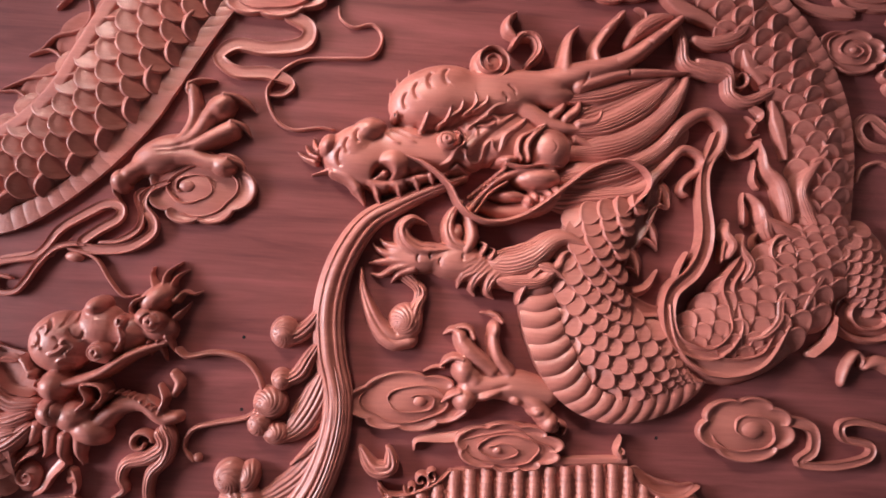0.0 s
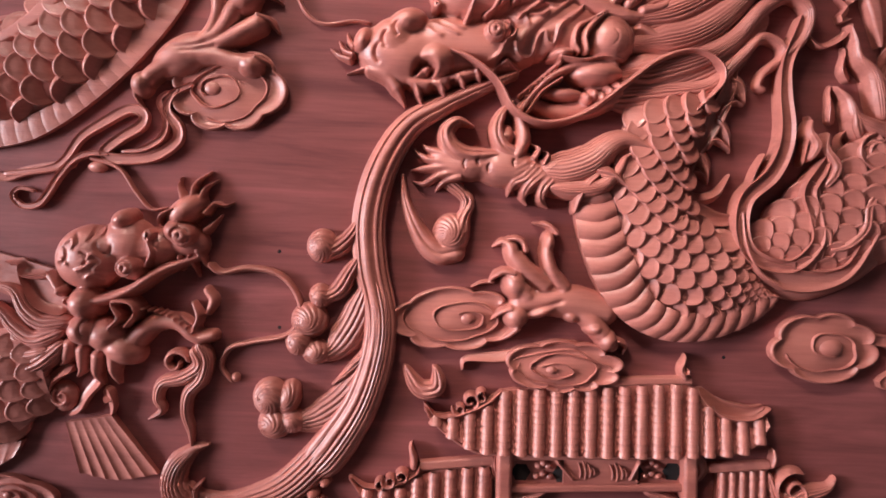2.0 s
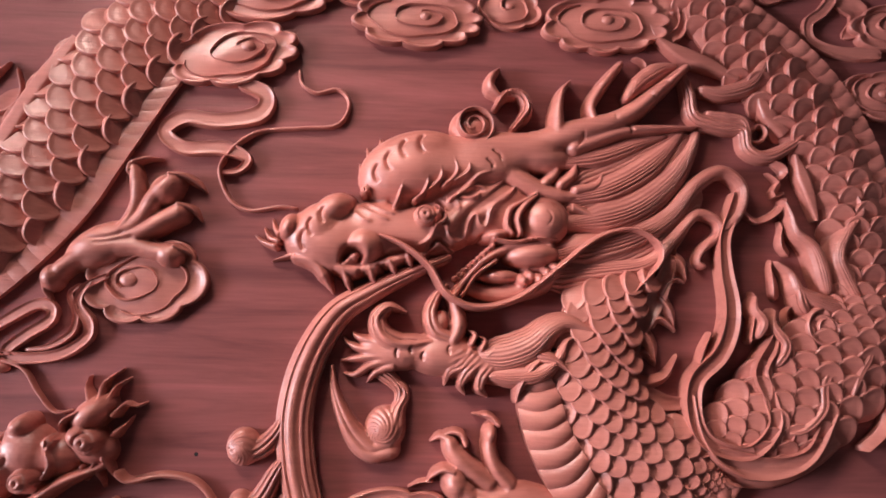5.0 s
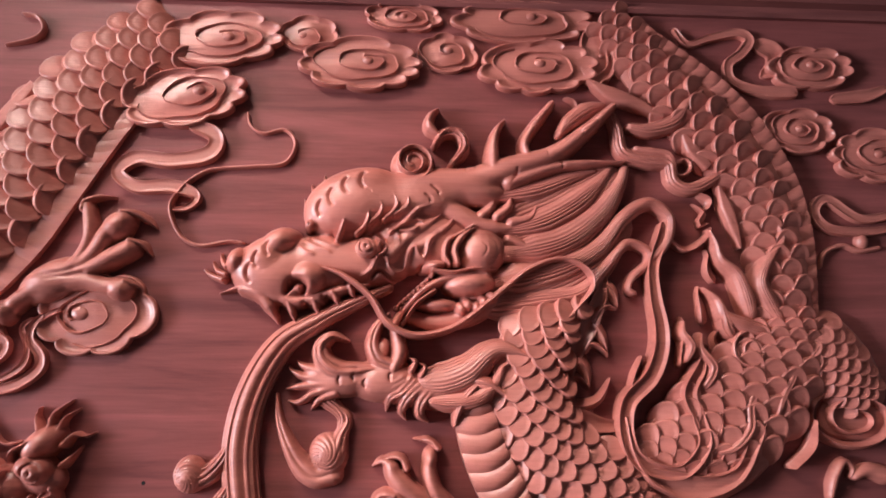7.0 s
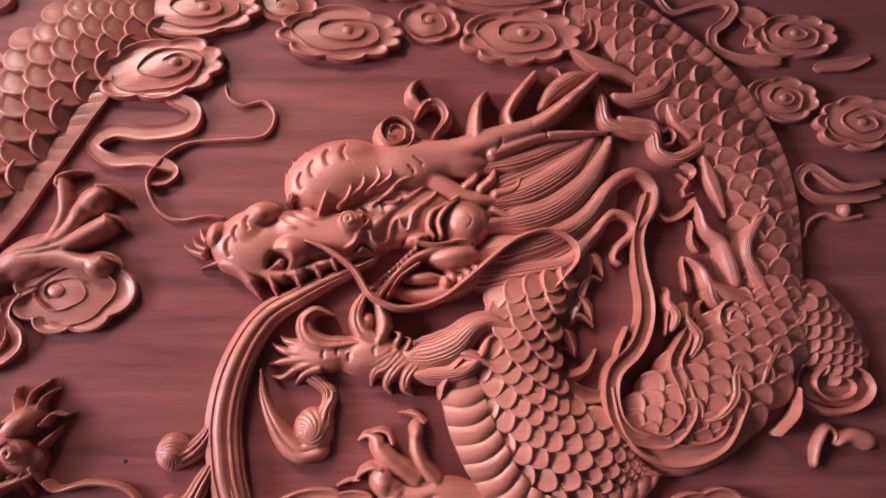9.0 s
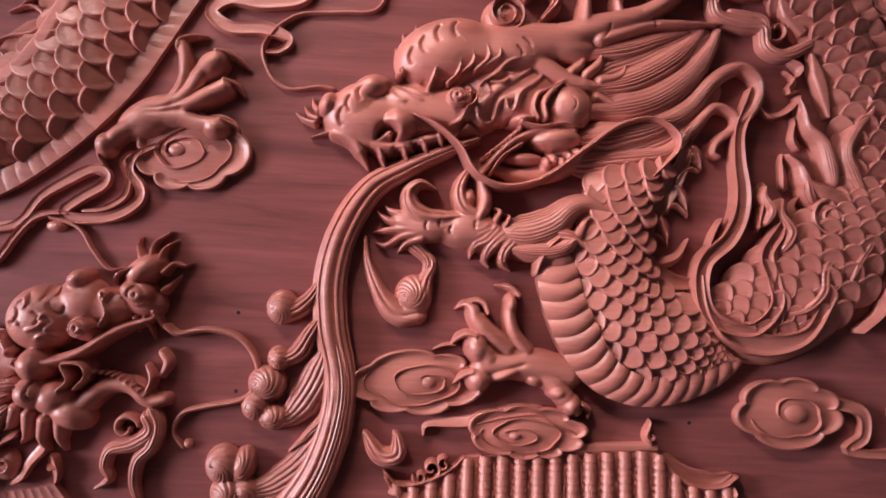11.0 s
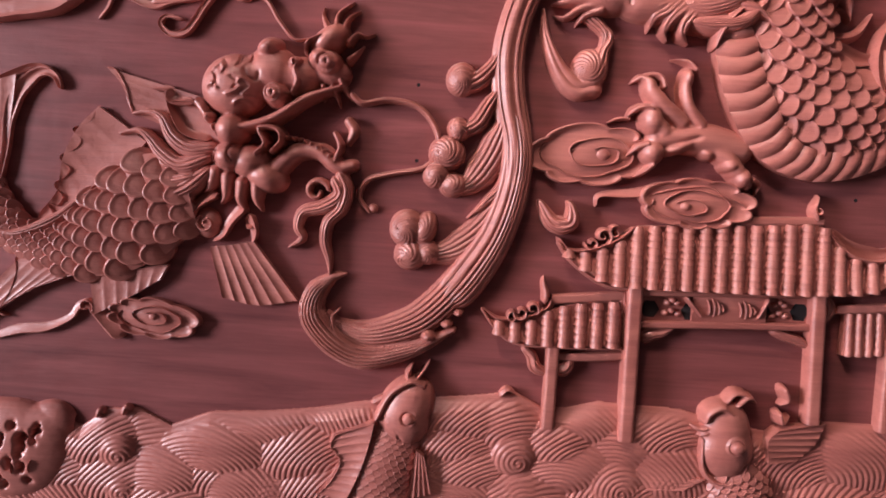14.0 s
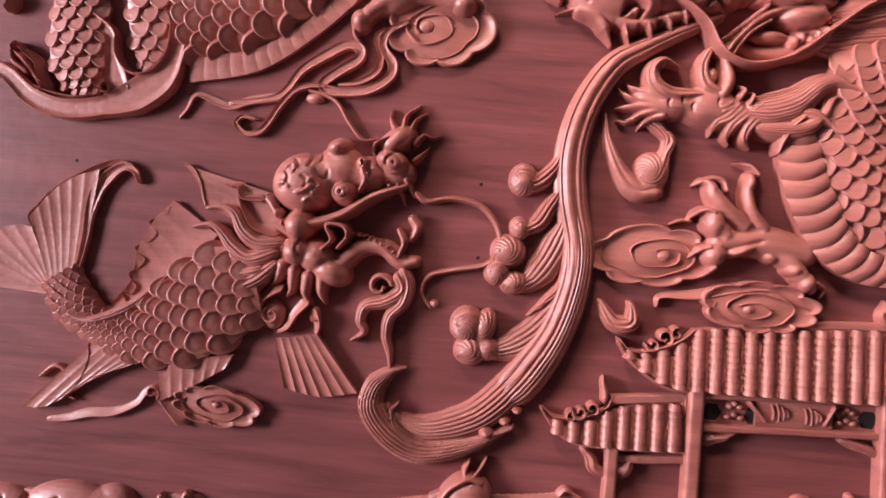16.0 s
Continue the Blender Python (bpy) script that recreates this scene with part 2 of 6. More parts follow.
class Clay:
    """A block that is modelled like clay on the board: forms are blended in, lines raised and cut. Heights in millimetres."""

    def __init__(self, lo, hi, res=0.0014):
        nx, nz = int((hi[0] - lo[0]) / res) + 1, int((hi[1] - lo[1]) / res) + 1
        self.x, self.z = np.meshgrid(lo[0] + res * np.arange(nx), lo[1] + res * np.arange(nz))
        self.h = np.full(self.x.shape, -9.0)
        self.res = res

    def blend(self, v, k):
        d = np.maximum(k - np.abs(self.h - v), 0) / k if k else 0
        self.h = np.maximum(self.h, v) + d * d * k / 4

    def local(self, c, rot):
        cs, sn = math.cos(radians(rot)), math.sin(radians(rot))
        dx, dz = (self.x - c[0]) * 1000, (self.z - c[1]) * 1000
        return dx * cs + dz * sn, dz * cs - dx * sn

    def mound(self, c, rx, rz, h, rot=0.0, base=0.0, k=3.0, p=0.5):
        x, z = self.local(c, rot)
        q = np.hypot(x / rx, z / rz)
        v = np.where(q < 1, base + h * np.maximum(1 - q * q, 0) ** p, base - (q - 1) * min(rx, rz) * 2.2)
        self.blend(v, k)
        return self

    def ball(self, c, rx, rz, h, rot=0.0, spin=1, lines=6, base=0.0, cut=2.3):
        """A ball of hair, combed in a swirl."""
        u, v = self.local(c, rot)
        q = np.hypot(u / rx, v / rz)
        swirl = np.abs(np.sin(lines * (np.arctan2(v / rz + 0.15, u / rx + 0.3) + spin * 2.6 * np.log(np.hypot(u / rx + 0.3, v / rz + 0.15) + 0.3)))) ** 0.8
        self.blend(np.where(q < 1, base + h * np.maximum(1 - q * q, 0) ** 0.5 - cut * (1 - swirl) * np.clip(q * 2, 0.3, 1), base - (q - 1) * min(rx, rz) * 2.2), 0.8)
        return self

    def near(self, pts, width):
        """Distance to the curve over its half width, side and place along it, all over a window."""
        n = int(max(40, length(pts) / 0.002))
        c, w = spline(pts, n), along(width, n) / 2000
        pad = w.max() * 2.5 + 0.004
        r0, r1 = np.searchsorted(self.z[:, 0], (c[:, 1].min() - pad, c[:, 1].max() + pad))
        c0, c1 = np.searchsorted(self.x[0], (c[:, 0].min() - pad, c[:, 0].max() + pad))
        win = (slice(r0, r1), slice(c0, c1))
        x, z = self.x[win], self.z[win]
        if not x.size:
            return win, None, None, None
        d2 = np.full(x.shape, 9.0)
        idx = np.zeros(x.shape, int)
        for i in range(n):
            e = (x - c[i, 0]) ** 2 + (z - c[i, 1]) ** 2
            near = e < d2
            d2[near], idx[near] = e[near], i
        t, nrm = frames(c)
        side = (x - c[idx, 0]) * nrm[idx, 0] + (z - c[idx, 1]) * nrm[idx, 1]
        return win, np.sqrt(d2) / np.maximum(w[idx], 1e-5), side / np.maximum(w[idx], 1e-5), idx / (n - 1)

    def roll(self, pts, width, height, base=0.0, k=2.5, strands=0, p=0.5, cut=0.3):
        win, q, side, s = self.near(pts, width)
        if q is None:
            return self
        m = len(np.atleast_1d(height))
        hh = np.interp(s, np.linspace(0, 1, m), np.atleast_1d(height))
        bb = np.interp(s, np.linspace(0, 1, len(np.atleast_1d(base))), np.atleast_1d(base))
        wid = float(np.mean(np.atleast_1d(width)))
        v = np.where(q < 1, bb + hh * np.maximum(1 - q * q, 0) ** p, bb - (q - 1) * wid)
        if strands:
            v = v - np.where(q < 1, cut * hh * (1 - np.abs(np.sin(np.pi * strands * (side + 1) / 2)) ** 0.8), 0)
        old = self.h[win]
        d = np.maximum(k - np.abs(old - v), 0) / k
        self.h[win] = np.maximum(old, v) + d * d * k / 4
        return self

    def line(self, pts, width, height):
        """Raises (or, below 0, cuts) a soft line on what is there."""
        win, q, side, s = self.near(pts, width)
        if q is not None:
            fade = np.clip(np.minimum(s, 1 - s) * 8 + 0.25, 0, 1)
            self.h[win] += np.where(self.h[win] > -2, height * fade * np.exp(-(q * 1.35) ** 2), 0)
        return self

    def lip(self, pts, width, height):
        """A cut that falls steeply on one side of the curve and runs out on the other: an overlapping scale or fold."""
        win, q, side, s = self.near(pts, width)
        if q is not None:
            fade = np.clip(np.minimum(s, 1 - s) * 7 + 0.1, 0, 1)
            step = np.where(side > 0, np.exp(-(side * 1.5) ** 2), np.clip(1 + side * 6, 0, 1))
            self.h[win] -= np.where(self.h[win] > -2, height * fade * step * (q < 1.6), 0)
        return self

    def build(self, name, parent, mat=None, label=""):
        h = np.maximum(self.h, -4.0)
        keep = h > -3.9
        cell = keep[:-1, :-1] | keep[1:, :-1] | keep[:-1, 1:] | keep[1:, 1:]
        used = np.zeros(h.shape, bool)
        for a in (slice(0, -1), slice(1, None)):
            for b in (slice(0, -1), slice(1, None)):
                used[a, b] |= cell
        ids = np.full(h.shape, -1)
        ids[used] = np.arange(used.sum())
        verts = np.stack([self.x[used], -h[used] / 1000, self.z[used]], 1)
        r, c = np.nonzero(cell)
        faces = np.stack([ids[r, c], ids[r, c + 1], ids[r + 1, c + 1], ids[r + 1, c]], 1)
        return mesh_part(name, verts, faces, parent, mat, label, 75)


def scale_mesh(name):
    """One overlapping scale, 1 long and 1 wide: a dished tongue with a proud rounded lip towards +x."""
    n = 20
    a = np.linspace(0, 2 * np.pi, n, endpoint=False)
    verts = []
    rings = ((1.0, -0.20), (1.0, -0.05), (0.975, 0.012), (0.93, 0.046), (0.87, 0.054), (0.78, 0.034), (0.5, 0.036), (0.3, 0.04))
    for r, lift in rings:
        x, z = 0.5 * r * np.cos(a), 0.5 * r * np.sin(a) * (1.0 - 0.14 * np.cos(a))
        rise = lift + (0.145 * (x + 0.5) ** 1.2 if lift > 0 else 0.0 if lift < -0.1 else 0.1 * (x + 0.5) ** 1.2)
        verts += list(zip(x, z, rise - 0.34 * (0.5 - x) ** 3))
    verts.append((0, 0, 0.063))
    faces = [(i * n + j, i * n + (j + 1) % n, (i + 1) * n + (j + 1) % n, (i + 1) * n + j) for i in range(len(rings) - 1) for j in range(n)]
    faces += [(len(verts) - 1 - n + j, len(verts) - 1 - n + (j + 1) % n, len(verts) - 1) for j in range(n)]
    me = bpy.data.meshes.new(name)
    me.from_pydata([tuple(map(float, v)) for v in verts], [], faces)
    me.materials.append(CARVED)
    me.shade_smooth()
    me.set_sharp_from_angle(angle=radians(60))
    return me


SCALE = scale_mesh("scale")


def scaly(name, pts, width, height, parent, rows, sense=1, across=(-0.9, 0.9), base=0.0, size=1.2, grow=1.0, pitch=0.68, skip=None, thick=1.35, turn=0.0):
    """A rounded body along a curve, clad in staggered overlapping scales that point along it (sense 1) or back (-1)."""
    body = sweep(name, pts, width, height, parent, base)
    n = 200
    c = spline(pts, n)
    t, nrm = frames(c)
    w, h, b = along(width, n) / 2000, along(height, n) / 1000, along(base, n) / 1000
    span = length(pts)
    s, k = 0.0, 0
    while s < span:
        i = min(n - 1, int(s / span * (n - 1)))
        wide = w[i] * (across[1] - across[0]) / rows
        for r in range(rows + 1):
            u = across[0] + (across[1] - across[0]) * (r + (0.5 if k % 2 else 0.0)) / rows
            if u > across[1] + 0.01:
                continue
            p = c[i] + nrm[i] * w[i] * u
            if skip and skip(p):
                continue
            y = b[i] + h[i] * math.sqrt(max(0.05, 1 - 0.93 * u * u))
            slope = 0.93 * u / math.sqrt(max(0.08, 1 - 0.93 * u * u)) * h[i] / w[i]
            slope = max(-1.3, min(1.3, slope))
            ax = Vector((t[i][0], 0, t[i][1])) * sense
            up = Vector((nrm[i][0] * slope, -1, nrm[i][1] * slope)).normalized()
            side = up.cross(ax).normalized()
            m = Matrix((ax, side, up)).transposed().to_4x4()
            m.translation = (p[0], -y + 0.0006, p[1])
            ob = new("scale", SCALE)
            ob.parent = body
            big = wide * size * random.uniform(0.96, 1.05)
            ob.matrix_local = m @ Matrix.Rotation(radians(turn + random.uniform(-4, 4)), 4, "Z") @ Matrix.Diagonal((big * grow, big, big * thick, 1))
        s += wide * pitch * grow
        k += 1
    return body


def clad(name, one, other, height, parent, rows, sense=1, across=(-0.9, 0.9), size=1.2, pitch=0.68, thick=1.0, turn=0.0):
    """A rounded body between two edge curves, clad in staggered overlapping scales."""
    n = 160
    p, q = spline(one, n), spline(other, n)
    c, half = (p + q) / 2, (q - p) / 2
    w = np.maximum(np.hypot(*half.T), 1e-4)
    nrm = half / w[:, None]
    t, _ = frames(c)
    h = along(height, n) / 1000
    u = np.linspace(-1, 1, 15)
    xz = c[:, None] + half[:, None] * u[None, :, None]
    y = h[:, None] * np.sqrt(1 - 0.72 * u ** 2)
    verts = np.stack([xz[..., 0], -y, xz[..., 1]], -1)
    skirt = verts[:, [0, -1]].copy()
    skirt[..., 1] = 0.004
    grid = np.concatenate([skirt[:, :1], verts, skirt[:, 1:]], 1)
    k = grid.shape[1]
    faces = [(i * k + j, (i + 1) * k + j, (i + 1) * k + j + 1, i * k + j + 1) for i in range(n - 1) for j in range(k - 1)]
    body = mesh_part(name, grid.reshape(-1, 3), [f[::-1] for f in faces], parent, None, "", 50)
    walked = np.concatenate([[0], np.cumsum(np.hypot(*np.diff(c, axis=0).T))])
    s, row = 0.0, 0
    while s < walked[-1]:
        i = min(n - 1, int(np.searchsorted(walked, s)))
        wide = w[i] * (across[1] - across[0]) / rows
        for r in range(rows + 1):
            v = across[0] + (across[1] - across[0]) * (r + (0.5 if row % 2 else 0.0)) / rows
            if v > across[1] + 0.01:
                continue
            at = c[i] + half[i] * v
            top = h[i] * math.sqrt(1 - 0.72 * v * v)
            slope = max(-1.2, min(1.2, 0.72 * v / math.sqrt(1 - 0.72 * v * v) * h[i] / w[i]))
            ax = Vector((t[i][0], 0, t[i][1])) * sense
            up = Vector((nrm[i][0] * slope, -1, nrm[i][1] * slope)).normalized()
            side = up.cross(ax).normalized()
            m = Matrix((side.cross(up).normalized(), side, up)).transposed().to_4x4()
            m.translation = (at[0], -top + 0.0005, at[1])
            ob = new("scale", SCALE)
            ob.parent = body
            big = wide * size * random.uniform(0.94, 1.06)
            ob.matrix_local = m @ Matrix.Rotation(radians(turn + random.uniform(-6, 6)), 4, "Z") @ Matrix.Diagonal((big * 1.2, big, big * thick, 1))
        s += max(wide * pitch, 0.004)
        row += 1
    return body


def belly_between(name, outer, inner, height, parent, count, lean=0.12, flat=0.45, step=0.34):
    """Overlapping belly plates between an outer and an inner edge curve, each swelling and rolling over the next."""
    n = 240
    p, q = spline(outer, n), spline(inner, n)
    t, _ = frames((p + q) / 2)
    h = along(height, n) / 1000
    root = sweep(name, [tuple(v) for v in ((p + q) / 2)[::20]], float(np.mean(np.hypot(*(q - p).T)) * 700), [v * 0.6 for v in height], parent)
    us, fs = np.linspace(0, 1, 13), np.linspace(0, 1, 8)
    for b in range(count):
        i0, i1 = b / count * (n - 1), min(n - 1, (b + 1.12) / count * (n - 1))
        verts = []
        for f in fs:
            i = i0 + (i1 - i0) * f
            k = int(min(n - 2, i))
            for u in us:
                width = np.hypot(*(q[k] - p[k]))
                at = p[k] + (p[k + 1] - p[k]) * (i - k) + (q[k] - p[k]) * u + t[k] * width * lean * math.sin(math.pi * u)
                dome_y = flat + (1 - flat) * math.sin(math.pi * (0.12 + 0.60 * u)) ** 0.7
                roll = 1 - step + step * math.sin(math.pi * (0.06 + 0.86 * f)) ** 0.55
                verts.append((at[0], -h[k] * dome_y * roll, at[1]))
        nu, nf = len(us), len(fs)
        faces = [(a * nu + j, a * nu + j + 1, (a + 1) * nu + j + 1, (a + 1) * nu + j) for a in range(nf - 1) for j in range(nu - 1)]
        ring = [j for j in range(nu)] + [a * nu + nu - 1 for a in range(1, nf)] + [(nf - 1) * nu + j for j in range(nu - 2, -1, -1)] + [a * nu for a in range(nf - 2, 0, -1)]
        start = len(verts)
        verts += [(verts[r][0], 0.002, verts[r][2]) for r in ring]
        m = len(ring)
        faces += [(ring[(e + 1) % m], ring[e], start + e, start + (e + 1) % m) for e in range(m)]
        mesh_part("belly_plate", verts, faces, root)
    return root


def curl(name, c, r, turns, w, h, parent, base=0.0, start=0.0, spin=1, squash=1.0, rot=0.0, inner=0.12, kind="round"):
    """A spiral scroll from its rim inwards; r, w, h in millimetres."""
    a = np.linspace(0, 1, int(10 * turns) + 2)
    rad = r * (1 - (1 - inner) * a) / 1000
    ang = radians(start) + spin * 2 * np.pi * turns * a
    x, z = rad * np.cos(ang), rad * np.sin(ang) * squash
    cs, sn = math.cos(radians(rot)), math.sin(radians(rot))
    pts = list(zip(c[0] + x * cs - z * sn, c[1] + x * sn + z * cs))
    return sweep(name, pts, [w, w, w * 0.6], [h, h * 1.1, h], parent, base, kind)


def cloud(c, rx, rz, label, rot=0.0, h=13.0, lobes=7, phase=0.0, eye=(0.1, 0.0), turns=2.0, spin=1, start=200, base=0.0, knob=0.17):
    """A carved cloud head: lobed dished plate with a raised rim, a scroll line and a round boss."""
    root = thing("cloud_carving", label, "cloud carving", c, "carved clouds")
    n = 128
    h = h * 0.8
    a = np.linspace(0, 2 * np.pi, n, endpoint=False)
    warp = a + 0.32 * np.sin(a + 2.1 * phase + start) + 0.14 * np.sin(2 * a + rx)
    lobe = 0.84 + 0.16 * np.abs(np.sin(lobes / 2 * warp + phase)) ** 0.62
    lobe *= 1 + 0.035 * np.sin(2 * a + rz)
    cs, sn = math.cos(radians(rot)), math.sin(radians(rot))

    def at(r, ang):
        x, z = r * rx * np.cos(ang) / 1000, r * rz * np.sin(ang) / 1000
        return c[0] + x * cs - z * sn, c[1] + x * sn + z * cs

    verts = []
    steps = ((1.0, -4 - base), (1.0, h - 2.2), (0.985, h - 0.5), (0.965, h), (0.94, h - 0.3), (0.91, h - 2.4), (0.85, h - 4.4), (0.74, h - 4.8), (0.6, h - 3.6), (0.42, h - 3.0), (0.25, h - 1.2))
    for r, y in steps:
        blend = min(1.0, max(0.0, (r - 0.3) / 0.55))
        x, z = at(r * (lobe * blend + (1 - blend) * 0.95), a)
        sway = 0.7 * np.sin(2 * a + phase + start) * (1 if 0.2 < r < 0.9 else 0)
        verts += list(zip(x, -(base + y + sway) / 1000, z))
    verts.append((*[c[0]], -(base + h - 0.4) / 1000, c[1]))
    faces = [(i * n + j, i * n + (j + 1) % n, (i + 1) * n + (j + 1) % n, (i + 1) * n + j) for i in range(len(steps) - 1) for j in range(n)]
    top = (len(steps) - 1) * n
    faces += [(top + j, top + (j + 1) % n, len(verts) - 1) for j in range(n)]
    mesh_part("cloud_plate", verts, faces, root)
    f = np.linspace(0, 1, 46)
    rad = (0.82 - 0.64 * f ** 0.85) * (0.88 + 0.12 * np.abs(np.sin(2.2 * f * turns * 6.28 + phase)) ** 0.7)
    ang = radians(start) + spin * 2 * np.pi * turns * f
    ex, ez = eye[0] * f, eye[1] * f
    x, z = (rad * np.cos(ang) + ex) * rx / 1000, (rad * np.sin(ang) + ez) * rz / 1000
    pts = list(zip(c[0] + x * cs - z * sn, c[1] + x * sn + z * cs))
    line = min(rx, rz) * 0.12 + 0.8
    sweep("scroll_line", pts, [line * 0.7, line, line, line * 0.9], [h - 2.2, h - 0.6, h + 0.4, h + 1.6], root, base, "ridge")
    bx, bz = eye[0] * rx / 1000, eye[1] * rz / 1000
    dome("boss", (c[0] + bx * cs - bz * sn, c[1] + bx * sn + bz * cs), min(rx, rz) * knob * 1.25, min(rx, rz) * knob, h * 0.45, root, base + h * 0.75)
    return root


# ---- unseen room, made up round the board: board on the north wall, window beside it ----
def box(name, lo, hi, mat, parent=None, bevel=0.0, label=""):
    bm = bmesh.new()
    bmesh.ops.create_cube(bm, size=1.0)
    for v in bm.verts:
        v.co = Vector([lo[k] + (hi[k] - lo[k]) * (v.co[k] + 0.5) for k in range(3)])
    if bevel:
        bmesh.ops.bevel(bm, geom=bm.edges[:], offset=bevel, segments=2, affect="EDGES")
    me = bpy.data.meshes.new(name)
    bm.to_mesh(me)
    bm.free()
    me.materials.append(mat)
    ob = new(name, me)
    if parent:
        ob.parent = parent
    return tagged(ob, label)


def setting(ob, label, category):
    return tagged(ob, label, category, kind="structure")


setting(box("floor", (-4.6, -5.2, -0.1), (2.2, 0.3, 0.0), CEMENT), "unseen plain grey cement floor, added to close the room", "floor")
# The ceiling is left open only for the added fill lamp.
for name, lo, hi in (("ceiling", (-4.6, -0.7, 3.0), (2.2, 0.3, 3.1)), ("ceiling_back", (-4.6, -5.2, 3.0), (2.2, -1.2, 3.1)),
                     ("ceiling_left", (-4.6, -1.2, 3.0), (-1.08, -0.7, 3.1)), ("ceiling_right", (-0.48, -1.2, 3.0), (2.2, -0.7, 3.1))):
    setting(box(name, lo, hi, PLASTER), "unseen plastered ceiling, left open for the added fill lamp", "ceiling")
setting(box("wall_north", (-4.6, 0.06, 0.0), (2.2, 0.2, 3.0), PLASTER), "unseen plain plaster wall behind the carved panel", "wall")
setting(box("wall_east", (2.0, -5.0, 0.0), (2.2, 0.06, 3.0), PLASTER), "unseen plain plaster side wall, added to close the room", "wall")
for name, lo, hi in (("wall_west", (-4.6, -5.0, 0.0), (-4.4, 0.06, 0.75)), ("wall_west_top", (-4.6, -5.0, 2.5), (-4.4, 0.06, 3.0)), ("wall_west_back", (-4.6, -5.0, 0.75), (-4.4, -2.4, 2.5)),
                     ("wall_west_front", (-4.6, -1.1, 0.75), (-4.4, 0.06, 2.5)), ("wall_south", (-4.6, -5.2, 0.0), (2.2, -5.0, 3.0))):
    setting(box(name, lo, hi, PLASTER), "unseen plain plaster wall, added round the window", "wall")

TOP, BOTTOM, WEST, EAST = 2.130, 0.94, -1.16, 0.98
board = setting(box("backboard", (WEST - 0.03, 0.0, BOTTOM - 0.03), (EAST + 0.03, 0.05, TOP + 0.03), BOARD),
                "smooth reddish rosewood board behind the relief carving, horizontal grain", "wood panel")

# nail holes: near-black discs on the board, painted in for their shade
for c in ((-0.267, 1.539), (-0.264, 1.447), (0.280, 1.431), (-0.790, 1.531)):
    plug = dome("nail_hole", c, 2.3, 2.3, 0.25, board, mat=HOLE_BLACK, n=12)


def moulding(name, a, b, out):
    """A stepped frame rail from a to b (x, z); out points away from the board's middle."""
    steps = ((0.0, -2.0), (0.0, 7.0), (5.0, 9.5), (9.0, 9.0), (11.0, 5.0), (16.0, 5.0), (19.0, 16.0), (24.0, 20.0), (31.0, 21.0), (34.0, 17.0), (37.0, 17.0), (40.0, 24.0), (95.0, 26.0), (97.0, -2.0))
    d = Vector((b[0] - a[0], b[1] - a[1])).normalized()
    o = Vector(out)
    verts = []
    for end, sign in ((Vector(a), -1), (Vector(b), 1)):
        for q, y in steps:
            p = end + o * (q / 1000) + d * sign * (q / 1000)
            verts.append((p.x, -y / 1000, p.y))
    n = len(steps)
    faces = [(j, n + j, n + j + 1, j + 1) for j in range(n - 1)]
    return setting(mesh_part(name, verts, faces, None, FRAME_WOOD, "", 20), "dark rosewood frame rail with stepped moulding round the panel", "panel frame")


moulding("trim_top", (WEST, TOP), (EAST, TOP), (0, 1))
moulding("trim_bottom", (EAST, BOTTOM), (WEST, BOTTOM), (0, -1))
moulding("trim_left", (WEST, BOTTOM), (WEST, TOP), (-1, 0))
moulding("trim_right", (EAST, TOP), (EAST, BOTTOM), (1, 0))

# ---- clouds ----
LOW = "flat lobed cloud carved in reddish rosewood, scroll and round boss"
cloud((0.078, 2.066), 40, 28, "small cloud tucked behind larger carved clouds", h=10, lobes=5, eye=(0, 0.1), turns=1.2)
cloud((0.020, 2.115), 52, 22, "cloud scroll cut by the top rail, reddish rosewood", h=10, eye=(0, 0))
cloud((-0.100, 2.088), 38, 26, "small plain cloud behind the larger clouds", h=8, lobes=5, eye=(-0.2, -0.1), turns=0.9)
cloud((0.177, 2.113), 95, 32, "long cloud under the top rail, reddish rosewood", h=10, lobes=8, eye=(0.1, 0.2), turns=1.6)
cloud((0.272, 2.067), 26, 42, "plain upright cloud lobe beside the dragon's body", h=11, lobes=4, eye=(0.2, 0), turns=0.8, knob=0.1)
cloud((-0.209, 2.076), 82, 37, "wide lobed cloud with deep scroll over the coil of the dragon", rot=3, h=15, lobes=8, eye=(0.12, 0.02), start=150)
cloud((-0.034, 2.047), 82, 36, "wide lobed cloud below the top rail, raised scroll rim", h=16, lobes=9, eye=(0.12, 0.08), start=120)
cloud((0.194, 2.049), 80, 38, "wide lobed cloud above the dragon's antler, raised scroll rim", h=16, lobes=9, eye=(0.02, 0.1), start=120)
trail = cloud((-0.248, 1.996), 76, 40, "lobed cloud with a long winding tail below it", rot=14, h=17, lobes=8, eye=(0.25, 0.1), start=170)
sweep("cloud_tail", [(-0.242, 1.964), (-0.209, 1.948), (-0.215, 1.925), (-0.259, 1.915), (-0.299, 1.918), (-0.321, 1.900), (-0.298, 1.882), (-0.257, 1.883), (-0.227, 1.872), (-0.236, 1.857), (-0.256, 1.854)], [16, 20, 21, 19, 19, 18, 17, 17, 18, 10, 4], 10, trail, kind="rimmed")
sweep("tendril", [(-0.172, 1.982), (-0.168, 1.964), (-0.151, 1.953), (-0.125, 1.958), (-0.112, 1.940), (-0.125, 1.915), (-0.165, 1.910), (-0.212, 1.905), (-0.238, 1.889), (-0.250, 1.873)], [3, 4, 5, 5, 5, 5, 5, 5, 6, 6], [5, 7, 7, 7, 8, 8, 7, 7, 9, 11], trail)
